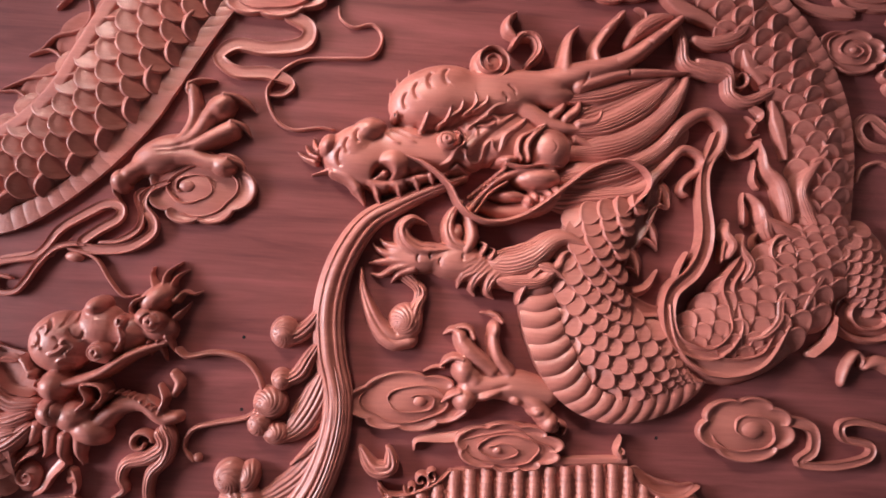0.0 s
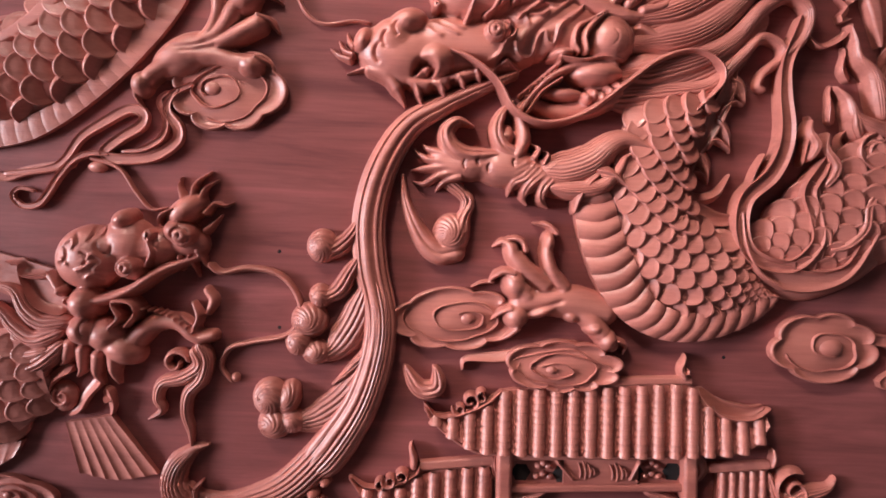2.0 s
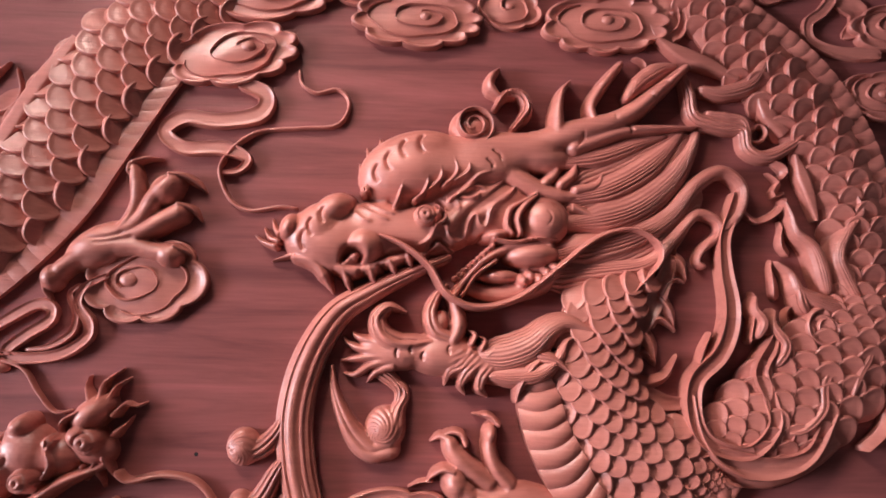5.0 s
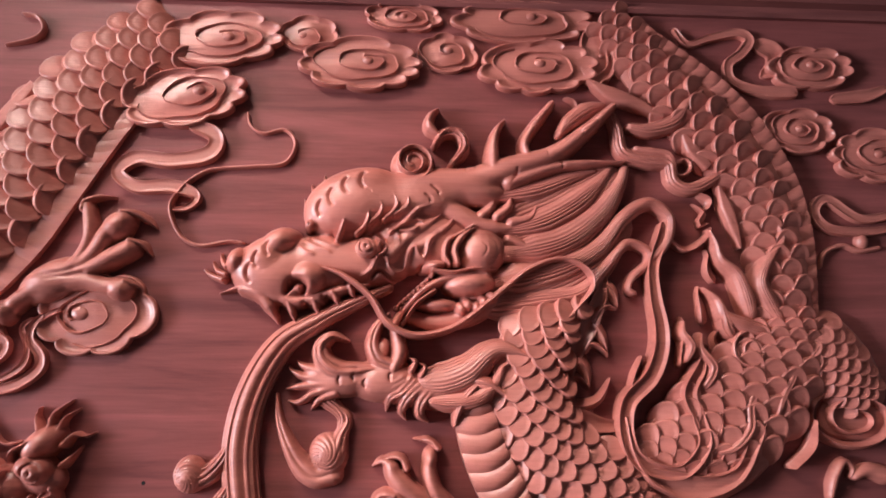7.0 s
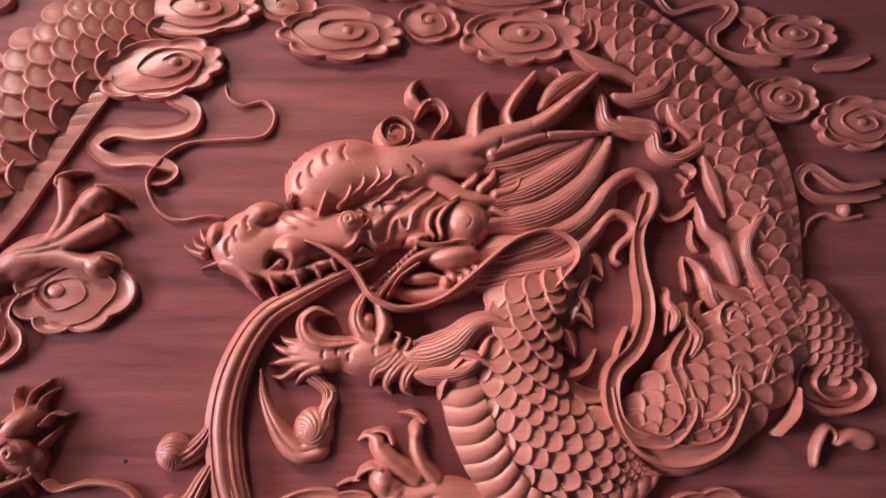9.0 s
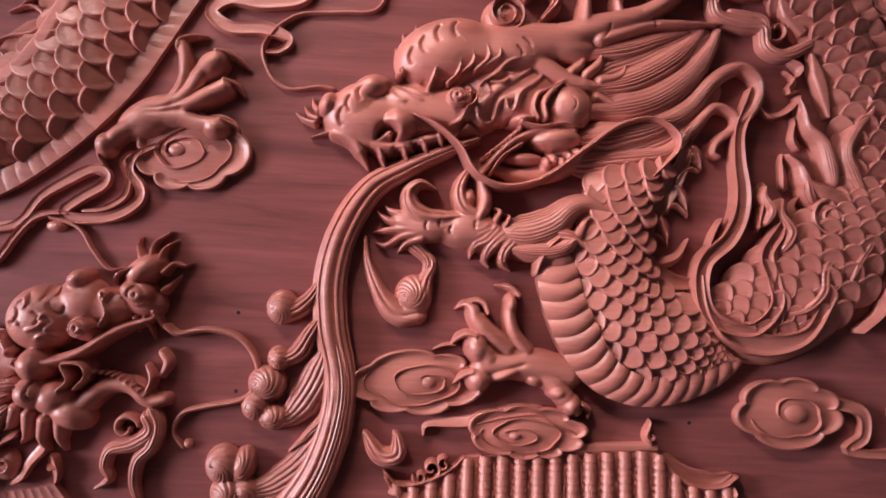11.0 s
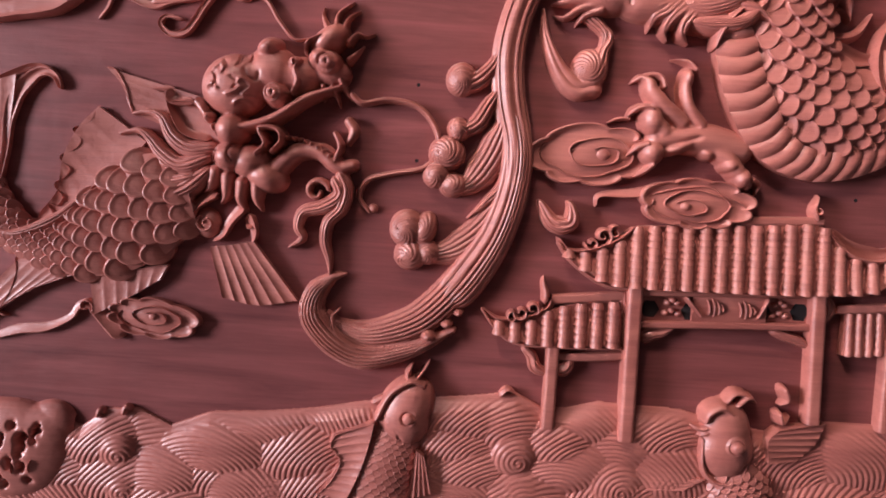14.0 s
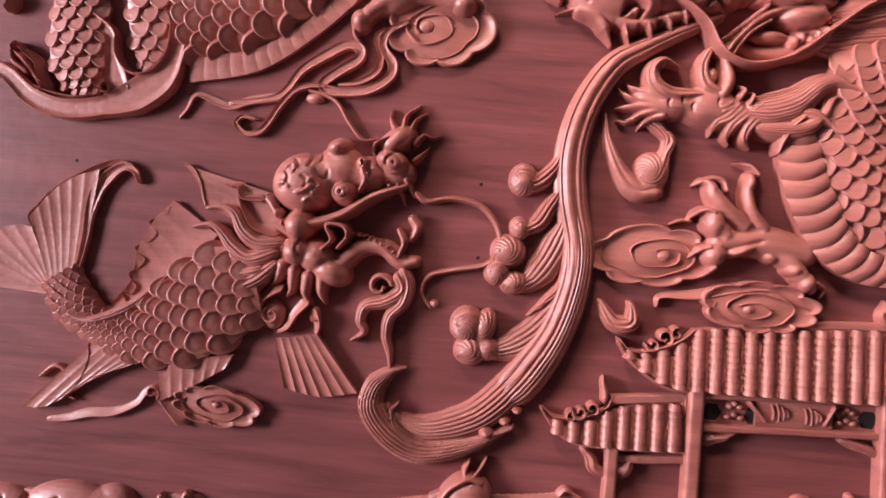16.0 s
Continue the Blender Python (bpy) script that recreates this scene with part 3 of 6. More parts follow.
sweep("tendril", [(-0.250, 1.875), (-0.257, 1.859), (-0.253, 1.839), (-0.241, 1.820), (-0.220, 1.811), (-0.187, 1.816), (-0.166, 1.814)], [5, 6, 5, 5, 5, 5, 4], [12, 11, 8, 7, 7, 8, 8], trail)
cloud((0.532, 1.970), 50, 33, "rounded cloud over the dragon's back, raised boss", h=17, lobes=6, eye=(0.05, 0.05), start=100)
back = cloud((0.559, 2.058), 62, 31, "rounded cloud in the upper corner with a ribbon tail", h=15, lobes=7, eye=(0.0, 0.12), start=100)
sweep("cloud_tail", [(0.377, 2.111), (0.395, 2.089), (0.425, 2.098), (0.464, 2.107), (0.480, 2.097), (0.467, 2.077), (0.449, 2.062), (0.452, 2.039), (0.487, 2.026), (0.541, 2.024)], [6, 9, 11, 13, 15, 14, 13, 14, 18, 14], 8, back, kind="rimmed")
sweep("cloud_tail", [(0.486, 2.094), (0.512, 2.083), (0.514, 2.063), (0.493, 2.046)], [20, 26, 26, 10], [6, 7, 7, 6], back, kind="cove")
sweep("cloud_tail", [(0.586, 2.017), (0.633, 2.023), (0.666, 2.035)], [14, 18, 10], 8, back, kind="cove")
far = cloud((0.639, 1.940), 64, 38, "round cloud beside the dragon's back with scrolled ribbons below", h=16, lobes=7, eye=(0.0, 0.0), start=160)
sweep("cloud_tail", [(0.660, 1.863), (0.606, 1.855), (0.564, 1.880), (0.546, 1.863), (0.563, 1.842), (0.611, 1.838), (0.657, 1.844)], [10, 12, 13, 13, 13, 12, 8], 9, far, kind="rimmed")
sweep("cloud_tail", [(0.547, 1.789), (0.556, 1.810), (0.580, 1.820), (0.601, 1.814), (0.632, 1.818)], [4, 6, 7, 8, 6], 7, far)
dome("boss", (0.606, 1.825), 9, 11, 12, far)
ring = thing("cloud_carving", "round hollow cloud scroll beside the dragon's thigh", "cloud carving", (0, 0), "carved clouds")
curl("scroll_line", (0.570, 1.606), 60, 2.0, 10, 14, ring, start=110, spin=1, squash=0.66, inner=0.2, kind="ridge")
dome("boss", (0.572, 1.607), 46, 28, 7, ring)
hook = thing("cloud_carving", "small hooked cloud end, reddish rosewood", "cloud carving", (0, 0), "carved clouds")
sweep("hook", [(0.530, 1.510), (0.536, 1.536), (0.550, 1.556), (0.560, 1.548), (0.556, 1.536)], [8, 13, 13, 8, 4], [10, 14, 14, 12, 10], hook)
sweep("hook", [(0.558, 1.536), (0.581, 1.545), (0.611, 1.535)], [10, 20, 26], 13, hook)
claw_cloud = cloud((-0.331, 1.728), 72, 48, "lobed cloud under the dragon's clawed foot, ribbon tails", rot=12, h=12, lobes=8, eye=(-0.25, 0.1), start=230)
for path, w in (([(-0.370, 1.734), (-0.396, 1.720), (-0.402, 1.700), (-0.389, 1.680), (-0.392, 1.663), (-0.420, 1.645), (-0.461, 1.641), (-0.475, 1.649), (-0.456, 1.666), (-0.433, 1.682), (-0.431, 1.696), (-0.448, 1.700), (-0.478, 1.683), (-0.504, 1.664), (-0.522, 1.638), (-0.542, 1.626), (-0.595, 1.618)], 13),
                ([(-0.399, 1.724), (-0.411, 1.712), (-0.404, 1.689), (-0.408, 1.669), (-0.431, 1.654), (-0.458, 1.650)], 8),
                ([(-0.467, 1.646), (-0.491, 1.646), (-0.511, 1.638), (-0.528, 1.618), (-0.540, 1.598), (-0.552, 1.584), (-0.570, 1.581), (-0.582, 1.592), (-0.575, 1.602), (-0.556, 1.599)], 8)):
    sweep("cloud_tail", path, [w * 0.5, w, w, w, w, w * 0.7, w * 0.5], [11, 11, 10, 10, 9, 8, 6], claw_cloud, kind="rimmed")
sweep("cloud_tail", [(-0.509, 1.634), (-0.566, 1.623), (-0.594, 1.614), (-0.635, 1.626), (-0.648, 1.607), (-0.658, 1.594)], [10, 12, 11, 9, 6, 4], [9, 9, 8, 8, 7, 6], claw_cloud, kind="edge")
sweep("tendril", [(-0.495, 1.642), (-0.459, 1.631), (-0.439, 1.604), (-0.420, 1.584), (-0.400, 1.586)], [6, 6, 5, 5, 3], 8, claw_cloud)
dome("boss", (-0.484, 1.631), 12, 7, 9, claw_cloud)
cloud((-0.052, 1.467), 80, 40, "lobed cloud under the dragon's foot, deep scroll", rot=4, h=14, lobes=7, phase=0.6, eye=(0.18, 0.0), start=150)
gate_cloud = cloud((0.080, 1.415), 72, 33, "lobed cloud that overlaps the gate's tiled roof", h=21, lobes=8, eye=(-0.2, -0.12), start=170, base=2)
sweep("cloud_tail", [(0.144, 1.403), (0.138, 1.418), (0.116, 1.428), (0.094, 1.440), (0.057, 1.437), (0.006, 1.424), (-0.037, 1.419), (-0.042, 1.404)], [2, 8, 11, 12, 12, 12, 9, 2], [17, 19, 19, 19, 18, 16, 14, 10], gate_cloud, kind="edge")
right = cloud((0.399, 1.449), 68, 44, "plump cloud below the dragon's body, large polished boss", rot=-4, h=16, lobes=6, eye=(0.1, 0.0), start=200, turns=1.3, knob=0.27)
sweep("cloud_tail", [(0.449, 1.463), (0.489, 1.454), (0.493, 1.424), (0.474, 1.407), (0.521, 1.404), (0.568, 1.416), (0.572, 1.434), (0.536, 1.441), (0.532, 1.459), (0.559, 1.464), (0.615, 1.451)], [14, 16, 14, 11, 11, 11, 10, 10, 10, 10, 8], 11, right, kind="rimmed")
lone = cloud((-0.580, 1.232), 58, 27, "small lobed cloud under the fish's belly fin", rot=-4, h=14, lobes=8, eye=(0.0, 0.08), start=160)
sweep("cloud_tail", [(-0.618, 1.206), (-0.647, 1.233), (-0.662, 1.246), (-0.676, 1.241), (-0.686, 1.227), (-0.714, 1.213), (-0.749, 1.208), (-0.777, 1.199), (-0.806, 1.194)], [22, 18, 12, 9, 9, 12, 12, 9, 5], [12, 11, 10, 9, 9, 9, 8, 7, 6], lone, kind="edge")
curl("scroll_line", (-0.665, 1.242), 11, 1.2, 5, 11, lone, start=-60)
sweep("cloud_tail", [(-0.818, 1.248), (-0.797, 1.265), (-0.781, 1.255), (-0.795, 1.236), (-0.764, 1.223)], [4, 7, 7, 6, 4], 8, lone)

# ---- the great dragon ----
dragon = thing("dragon_carving", "large scaly dragon carved in high relief in reddish rosewood", "dragon carving", (0, 0))

# coil on the west side, body along the east side, neck and chest, tail end
scaly("coil", [(-0.651, 1.713), (-0.578, 1.737), (-0.520, 1.781), (-0.472, 1.835), (-0.429, 1.907), (-0.388, 1.973), (-0.335, 2.038), (-0.266, 2.089)], [88, 100, 106, 110, 112, 110, 100, 90], [17, 19, 20, 20, 20, 18, 14, 10], dragon, 3, sense=-1, across=(-0.94, 0.84), size=1.3, turn=-24, thick=1.1)
belly_between("belly", [(-0.645, 1.640), (-0.575, 1.654), (-0.535, 1.672), (-0.486, 1.709), (-0.442, 1.751), (-0.399, 1.803), (-0.369, 1.854), (-0.339, 1.907), (-0.313, 1.950), (-0.280, 2.000)],
              [(-0.645, 1.672), (-0.575, 1.684), (-0.543, 1.697), (-0.506, 1.721), (-0.470, 1.756), (-0.434, 1.800), (-0.402, 1.845), (-0.372, 1.895), (-0.343, 1.940), (-0.310, 1.990)],
              [8, 9, 10, 10, 10, 10, 10, 9, 9, 8], dragon, 30, lean=-0.05, flat=0.9, step=0.15)
sweep("crest", [(-0.627, 1.755), (-0.582, 1.779), (-0.549, 1.803), (-0.518, 1.839), (-0.494, 1.885), (-0.472, 1.930), (-0.450, 1.970), (-0.426, 2.007)], [8, 15, 19, 20, 20, 20, 19, 13], [18, 21, 22, 22, 22, 21, 19, 15], dragon, kind="flat", label="pale flat crest edge")
for path in ([(-0.493, 1.972), (-0.486, 1.942), (-0.497, 1.922), (-0.527, 1.911), (-0.544, 1.893), (-0.560, 1.883)], [(-0.557, 1.885), (-0.532, 1.893), (-0.517, 1.879), (-0.528, 1.861), (-0.554, 1.855), (-0.577, 1.844), (-0.594, 1.834)], [(-0.593, 1.835), (-0.567, 1.836), (-0.556, 1.821), (-0.566, 1.806), (-0.590, 1.799), (-0.623, 1.784)], [(-0.455, 2.103), (-0.435, 2.099), (-0.426, 2.082), (-0.438, 2.069), (-0.471, 2.060)], [(-0.530, 1.946), (-0.515, 1.963), (-0.501, 1.979)]):
    sweep("crest_flame", path, [3, 5, 6, 6, 5, 3], [8, 9, 9, 9, 8, 7], dragon)
for path in ([(-0.477, 1.944), (-0.503, 1.913), (-0.514, 1.882)], [(-0.514, 1.875), (-0.539, 1.844), (-0.564, 1.814)], [(-0.569, 1.795), (-0.602, 1.779), (-0.629, 1.773)]):
    sweep("crest_web", path, [30, 44, 30], [5, 6, 5], dragon, kind="cove")

scaly("back", [(0.293, 2.119), (0.325, 2.080), (0.370, 2.019), (0.426, 1.959), (0.469, 1.897), (0.491, 1.820), (0.494, 1.729), (0.492, 1.674)], [70, 82, 92, 94, 88, 84, 84, 80], [12, 15, 17, 18, 18, 18, 19, 18], dragon, 2, sense=-1, across=(-0.82, 0.5), size=1.15)
belly_between("belly", [(0.311, 2.104), (0.365, 2.062), (0.418, 2.022), (0.462, 1.975), (0.501, 1.905), (0.518, 1.842), (0.519, 1.778), (0.518, 1.729)],
              [(0.325, 2.122), (0.381, 2.079), (0.436, 2.036), (0.482, 1.984), (0.521, 1.911), (0.537, 1.843), (0.538, 1.778), (0.535, 1.729)],
              [12, 14, 15, 15, 15, 14, 13, 12], dragon, 28, lean=0.1, flat=0.85, step=0.3)
for path, w in (([(0.256, 2.031), (0.285, 2.013), (0.321, 1.999), (0.353, 1.984)], [5, 20, 16, 5]), ([(0.374, 1.967), (0.387, 1.942), (0.408, 1.918)], [4, 20, 13]), ([(0.418, 1.892), (0.426, 1.867), (0.435, 1.838), (0.441, 1.813)], [4, 17, 13, 4])):
    sweep("dorsal_spike", path, w, [17, 19, 16], dragon, kind="flat", label="pale smooth dorsal spike")

clad("neck", [(0.143, 1.716), (0.130, 1.674), (0.124, 1.630), (0.132, 1.585), (0.148, 1.552), (0.169, 1.513), (0.192, 1.490), (0.223, 1.480), (0.258, 1.483), (0.290, 1.494), (0.318, 1.505), (0.338, 1.510)],
     [(0.245, 1.742), (0.226, 1.708), (0.217, 1.668), (0.219, 1.632), (0.230, 1.604), (0.250, 1.588), (0.272, 1.576), (0.290, 1.557), (0.304, 1.538), (0.320, 1.522), (0.330, 1.514), (0.340, 1.508)],
     [24, 26, 28, 28, 28, 28, 26, 25, 23, 20, 18, 16], dragon, 4, sense=1, across=(-0.86, 0.9), size=1.28, pitch=0.8, thick=1.25)
belly_between("chest", [(0.103, 1.634), (0.086, 1.617), (0.085, 1.597), (0.091, 1.568), (0.100, 1.544), (0.114, 1.515), (0.135, 1.486), (0.166, 1.463), (0.207, 1.451), (0.252, 1.454), (0.292, 1.468), (0.322, 1.487), (0.338, 1.504)],
              [(0.118, 1.634), (0.124, 1.626), (0.131, 1.609), (0.140, 1.580), (0.154, 1.552), (0.173, 1.515), (0.195, 1.495), (0.223, 1.487), (0.256, 1.490), (0.286, 1.500), (0.310, 1.510), (0.330, 1.512), (0.339, 1.508)],
              [25, 28, 29, 29, 29, 28, 27, 26, 24, 22, 20, 18, 14], dragon, 17)
sweep("cuff", [(0.112, 1.650), (0.096, 1.634), (0.086, 1.616), (0.082, 1.598)], [10, 16, 14, 4], [30, 33, 31, 24], dragon, kind="strands", strands=4)
clad("thigh", [(0.449, 1.710), (0.398, 1.673), (0.357, 1.639), (0.321, 1.607), (0.297, 1.575), (0.296, 1.546)], [(0.538, 1.711), (0.525, 1.647), (0.492, 1.594), (0.440, 1.552), (0.377, 1.525), (0.320, 1.518)],
     [22, 24, 23, 21, 18, 14], dragon, 4, sense=-1, across=(-0.88, 0.88), size=1.4, pitch=0.7, thick=1.3, turn=20)
sweep("hind_body", [(0.606, 1.620), (0.585, 1.674), (0.546, 1.708), (0.506, 1.674), (0.486, 1.607), (0.432, 1.550), (0.369, 1.522), (0.308, 1.519)], [30, 40, 50, 40, 30, 36, 36, 14], [8, 10, 12, 12, 11, 12, 12, 9], dragon)
scaly("haunch", [(0.523, 1.701), (0.555, 1.667), (0.587, 1.627)], [84, 80, 60], [19, 15, 11], dragon, 3, sense=1, across=(-0.8, 0.8), size=1.4, pitch=0.55)

# head, modelled in one piece
head = Clay((-0.224, 1.674), (0.325, 2.014), 0.0012)
head.mound((0.060, 1.886), 84, 26, 30, rot=2, k=8).mound((0.102, 1.883), 52, 22, 30, rot=-6, k=8)
head.mound((-0.035, 1.864), 66, 44, 43, rot=18, k=8, p=0.45).mound((0.029, 1.868), 78, 34, 37, rot=6, k=12).mound((0.040, 1.819), 74, 42, 30, rot=-4, k=6)
head.mound((-0.072, 1.792), 82, 34, 33, rot=8, k=10, p=0.45).mound((-0.030, 1.786), 60, 26, 31, rot=-2, k=10).mound((-0.130, 1.777), 54, 38, 37, rot=-12, k=10, p=0.45)
head.mound((-0.123, 1.813), 26, 19, 42, rot=22, k=7).mound((-0.140, 1.795), 30, 26, 40, rot=35, k=8).mound((-0.173, 1.791), 13, 18, 35, rot=-18, k=1.5)
head.mound((-0.089, 1.771), 25, 23, 44, k=2.0, p=0.42)
head.line([(-0.114, 1.752), (-0.107, 1.763), (-0.098, 1.765), (-0.092, 1.760), (-0.095, 1.751)], [6, 11, 12, 11, 7], -20)
head.roll([(-0.165, 1.757), (-0.144, 1.751), (-0.132, 1.736), (-0.123, 1.719)], [14, 20, 18, 4], [24, 27, 25, 14], k=3)
head.roll([(-0.133, 1.752), (-0.105, 1.743), (-0.079, 1.746), (-0.047, 1.758), (-0.020, 1.763)], [20, 20, 20, 16, 10], [27, 27, 26, 25, 20], k=3)
for tooth in ([(-0.111, 1.743), (-0.105, 1.726), (-0.101, 1.717)], [(-0.082, 1.746), (-0.078, 1.734), (-0.072, 1.727)], [(-0.060, 1.754), (-0.055, 1.744), (-0.051, 1.736)], [(-0.040, 1.761), (-0.037, 1.753), (-0.034, 1.746)]):
    head.roll(tooth, [13, 10, 2], [27, 25, 16], k=0.6)
for gap in ([(-0.122, 1.742), (-0.120, 1.731), (-0.116, 1.721)], [(-0.092, 1.741), (-0.088, 1.733), (-0.084, 1.729)], [(-0.070, 1.749), (-0.066, 1.744), (-0.062, 1.739)]):
    head.line(gap, [9, 13, 8], -15)
for spike in ([(-0.213, 1.782), (-0.203, 1.774), (-0.189, 1.769)], [(-0.203, 1.791), (-0.197, 1.780), (-0.186, 1.775)], [(-0.194, 1.801), (-0.191, 1.791), (-0.186, 1.784)], [(-0.193, 1.753), (-0.181, 1.757), (-0.161, 1.763)]):
    head.roll(spike, [2, 6, 8], [8, 13, 19], k=1)
# brow: crescent nicks, pointed lashes, the bead at its corner; then the eye
for c, r in (((-0.070, 1.853), 8), ((-0.056, 1.866), 9), ((-0.039, 1.880), 9), ((-0.019, 1.887), 9), ((-0.141, 1.790), 8), ((-0.149, 1.775), 9), ((-0.129, 1.803), 7)):
    head.lip([(c[0] + r * 0.001 * math.cos(a), c[1] + r * 0.0012 * math.sin(a)) for a in (4.4, 3.9, 3.4, 2.9, 2.4, 1.9)], 10, 5.0)
for spike in ([(-0.088, 1.840), (-0.093, 1.854), (-0.098, 1.868)], [(-0.081, 1.857), (-0.086, 1.873), (-0.090, 1.887)], [(-0.071, 1.873), (-0.073, 1.887), (-0.074, 1.899)], [(-0.063, 1.880), (-0.063, 1.887), (-0.067, 1.892)]):
    head.roll(spike, [8, 8, 2], [24, 17, 10], k=1)
head.mound((-0.089, 1.834), 7, 7, 30, k=0.5, p=0.35).line([(-0.090, 1.834), (-0.089, 1.834)], 4, -8)
head.line([(-0.065, 1.824), (-0.047, 1.815), (-0.028, 1.825)], [10, 10, 8], -4)
for lash in ([(-0.055, 1.815), (-0.050, 1.828), (-0.046, 1.843)], [(-0.033, 1.822), (-0.021, 1.835), (-0.018, 1.855)], [(-0.018, 1.834), (-0.004, 1.849), (-0.006, 1.869)], [(-0.001, 1.839), (0.014, 1.855), (0.010, 1.874)], [(0.012, 1.846), (0.027, 1.857), (0.027, 1.871)]):
    head.roll(lash, [9, 8, 2], [37, 40, 38], k=1.5)
head.mound((-0.010, 1.806), 20, 15, 39, k=2).mound((-0.021, 1.805), 13, 12.5, 47, k=0.5, p=0.14)
eye = (-0.021, 1.805)
head.line([(eye[0] + 0.0075 * math.cos(a), eye[1] + 0.0075 * math.sin(a)) for a in np.linspace(0, 6.2, 14)], 3, -4.5)
head.line([(eye[0] - 0.001, eye[1]), (eye[0] + 0.001, eye[1])], 4.5, -8)
head.roll([(-0.010, 1.817), (-0.000, 1.810), (-0.000, 1.801), (-0.009, 1.794)], [3, 6, 6, 3], [40, 42, 42, 40], k=0.8)
head.line([(-0.012, 1.821), (-0.006, 1.815), (-0.007, 1.805)], 4, 4).line([(-0.006, 1.823), (0.001, 1.813), (-0.002, 1.802)], 5, -5)
# muzzle wrinkles, cheek flames and frill
for path in ([(-0.098, 1.817), (-0.081, 1.807), (-0.061, 1.799)], [(-0.088, 1.820), (-0.068, 1.810), (-0.054, 1.807)], [(-0.102, 1.809), (-0.091, 1.800), (-0.081, 1.797)]):
    head.line(path, 5, 3)
head.roll([(0.006, 1.823), (0.025, 1.839), (0.041, 1.854), (0.071, 1.863)], [7, 12, 11, 2], [34, 36, 35, 28], k=2)
head.roll([(0.006, 1.797), (0.026, 1.818), (0.048, 1.833), (0.067, 1.848)], [26, 26, 20, 3], [32, 34, 32, 26], k=4)
head.roll([(0.040, 1.808), (0.057, 1.819), (0.074, 1.833), (0.081, 1.842)], [22, 22, 16, 4], [30, 31, 30, 24], k=4)
for path in ([(-0.027, 1.772), (-0.015, 1.780), (-0.009, 1.792), (0.002, 1.795), (0.006, 1.784), (0.014, 1.778), (0.024, 1.783), (0.028, 1.800), (0.036, 1.808), (0.041, 1.797), (0.048, 1.796), (0.053, 1.814), (0.062, 1.824)], [(0.021, 1.833), (0.036, 1.841), (0.047, 1.837)], [(0.016, 1.827), (0.032, 1.827), (0.041, 1.833)], [(0.006, 1.827), (0.014, 1.823), (0.017, 1.813)]):
    head.line(path, 6, 5)
head.line([(-0.017, 1.768), (-0.006, 1.779), (0.010, 1.770), (0.033, 1.772), (0.045, 1.785), (0.060, 1.785)], 6, -9)
head.mound((0.115, 1.805), 33, 31, 38, k=0.8).mound((0.102, 1.765), 35, 16, 34, rot=4, k=0.6).mound((0.064, 1.740), 27, 9, 23, k=1).mound((0.060, 1.786), 17, 8, 34, rot=8, k=0.8)
for c, s in (((0.112, 1.805), 9), ((0.115, 1.805), 20)):
    head.line([(c[0] + s * 0.001 * math.cos(a), c[1] + s * 0.001 * math.sin(a)) for a in (-1.2, -0.6, 0.0, 0.6, 1.2)], 2.4, -1.5)
head.roll([(0.086, 1.789), (0.083, 1.805), (0.091, 1.819), (0.107, 1.833)], [12, 13, 12, 4], [36, 38, 37, 28], k=0.8)
head.roll([(0.077, 1.788), (0.071, 1.798), (0.075, 1.815), (0.089, 1.824), (0.108, 1.837)], [9, 10, 9, 7, 3], [34, 35, 34, 32, 26], k=0.8)
head.roll([(0.057, 1.781), (0.081, 1.778), (0.108, 1.783), (0.135, 1.782)], [8, 8, 6, 3], [33, 33, 31, 26], k=0.8)
# jaw, tongue root and teeth
head.roll([(0.121, 1.775), (0.081, 1.773), (0.050, 1.760), (0.027, 1.737), (0.010, 1.713)], [20, 15, 13, 13, 12], [24, 26, 26, 26, 22], k=1.5)
head.roll([(0.060, 1.757), (0.037, 1.740), (0.022, 1.717)], [6, 6, 5], [28, 28, 26], k=0.5)
head.roll([(0.135, 1.747), (0.101, 1.727), (0.060, 1.720), (0.027, 1.727)], [26, 24, 22, 18], [16, 16, 15, 13], k=2)
for i in range(9):
    p, q = (0.057, 1.775), (0.015, 1.737)
    head.mound((p[0] + (q[0] - p[0]) * i / 8, p[1] + (q[1] - p[1]) * i / 8), 3.6, 3.2, 29, k=0.3)
for c in ((0.091, 1.735), (0.099, 1.740), (0.109, 1.737), (0.118, 1.744), (0.128, 1.749)):
    head.mound(c, 8, 10, 27, rot=20, k=0.6)
# antler base, antlers, head curl and flame
head.roll([(0.040, 1.885), (0.102, 1.892), (0.151, 1.909), (0.209, 1.929), (0.253, 1.963), (0.285, 1.992)], [40, 42, 38, 30, 22, 13], [28, 30, 31, 31, 32, 31], k=8)
head.roll([(0.151, 1.891), (0.208, 1.912), (0.251, 1.918), (0.298, 1.922)], [26, 20, 15, 5], [27, 26, 23, 17], k=5)
head.roll([(0.132, 1.909), (0.132, 1.936), (0.137, 1.959), (0.147, 1.972)], [24, 20, 13, 5], [29, 29, 28, 22], k=3)
head.roll([(0.177, 1.924), (0.172, 1.943), (0.185, 1.967), (0.208, 1.996)], [16, 16, 15, 11], [24, 24, 25, 24], k=2)
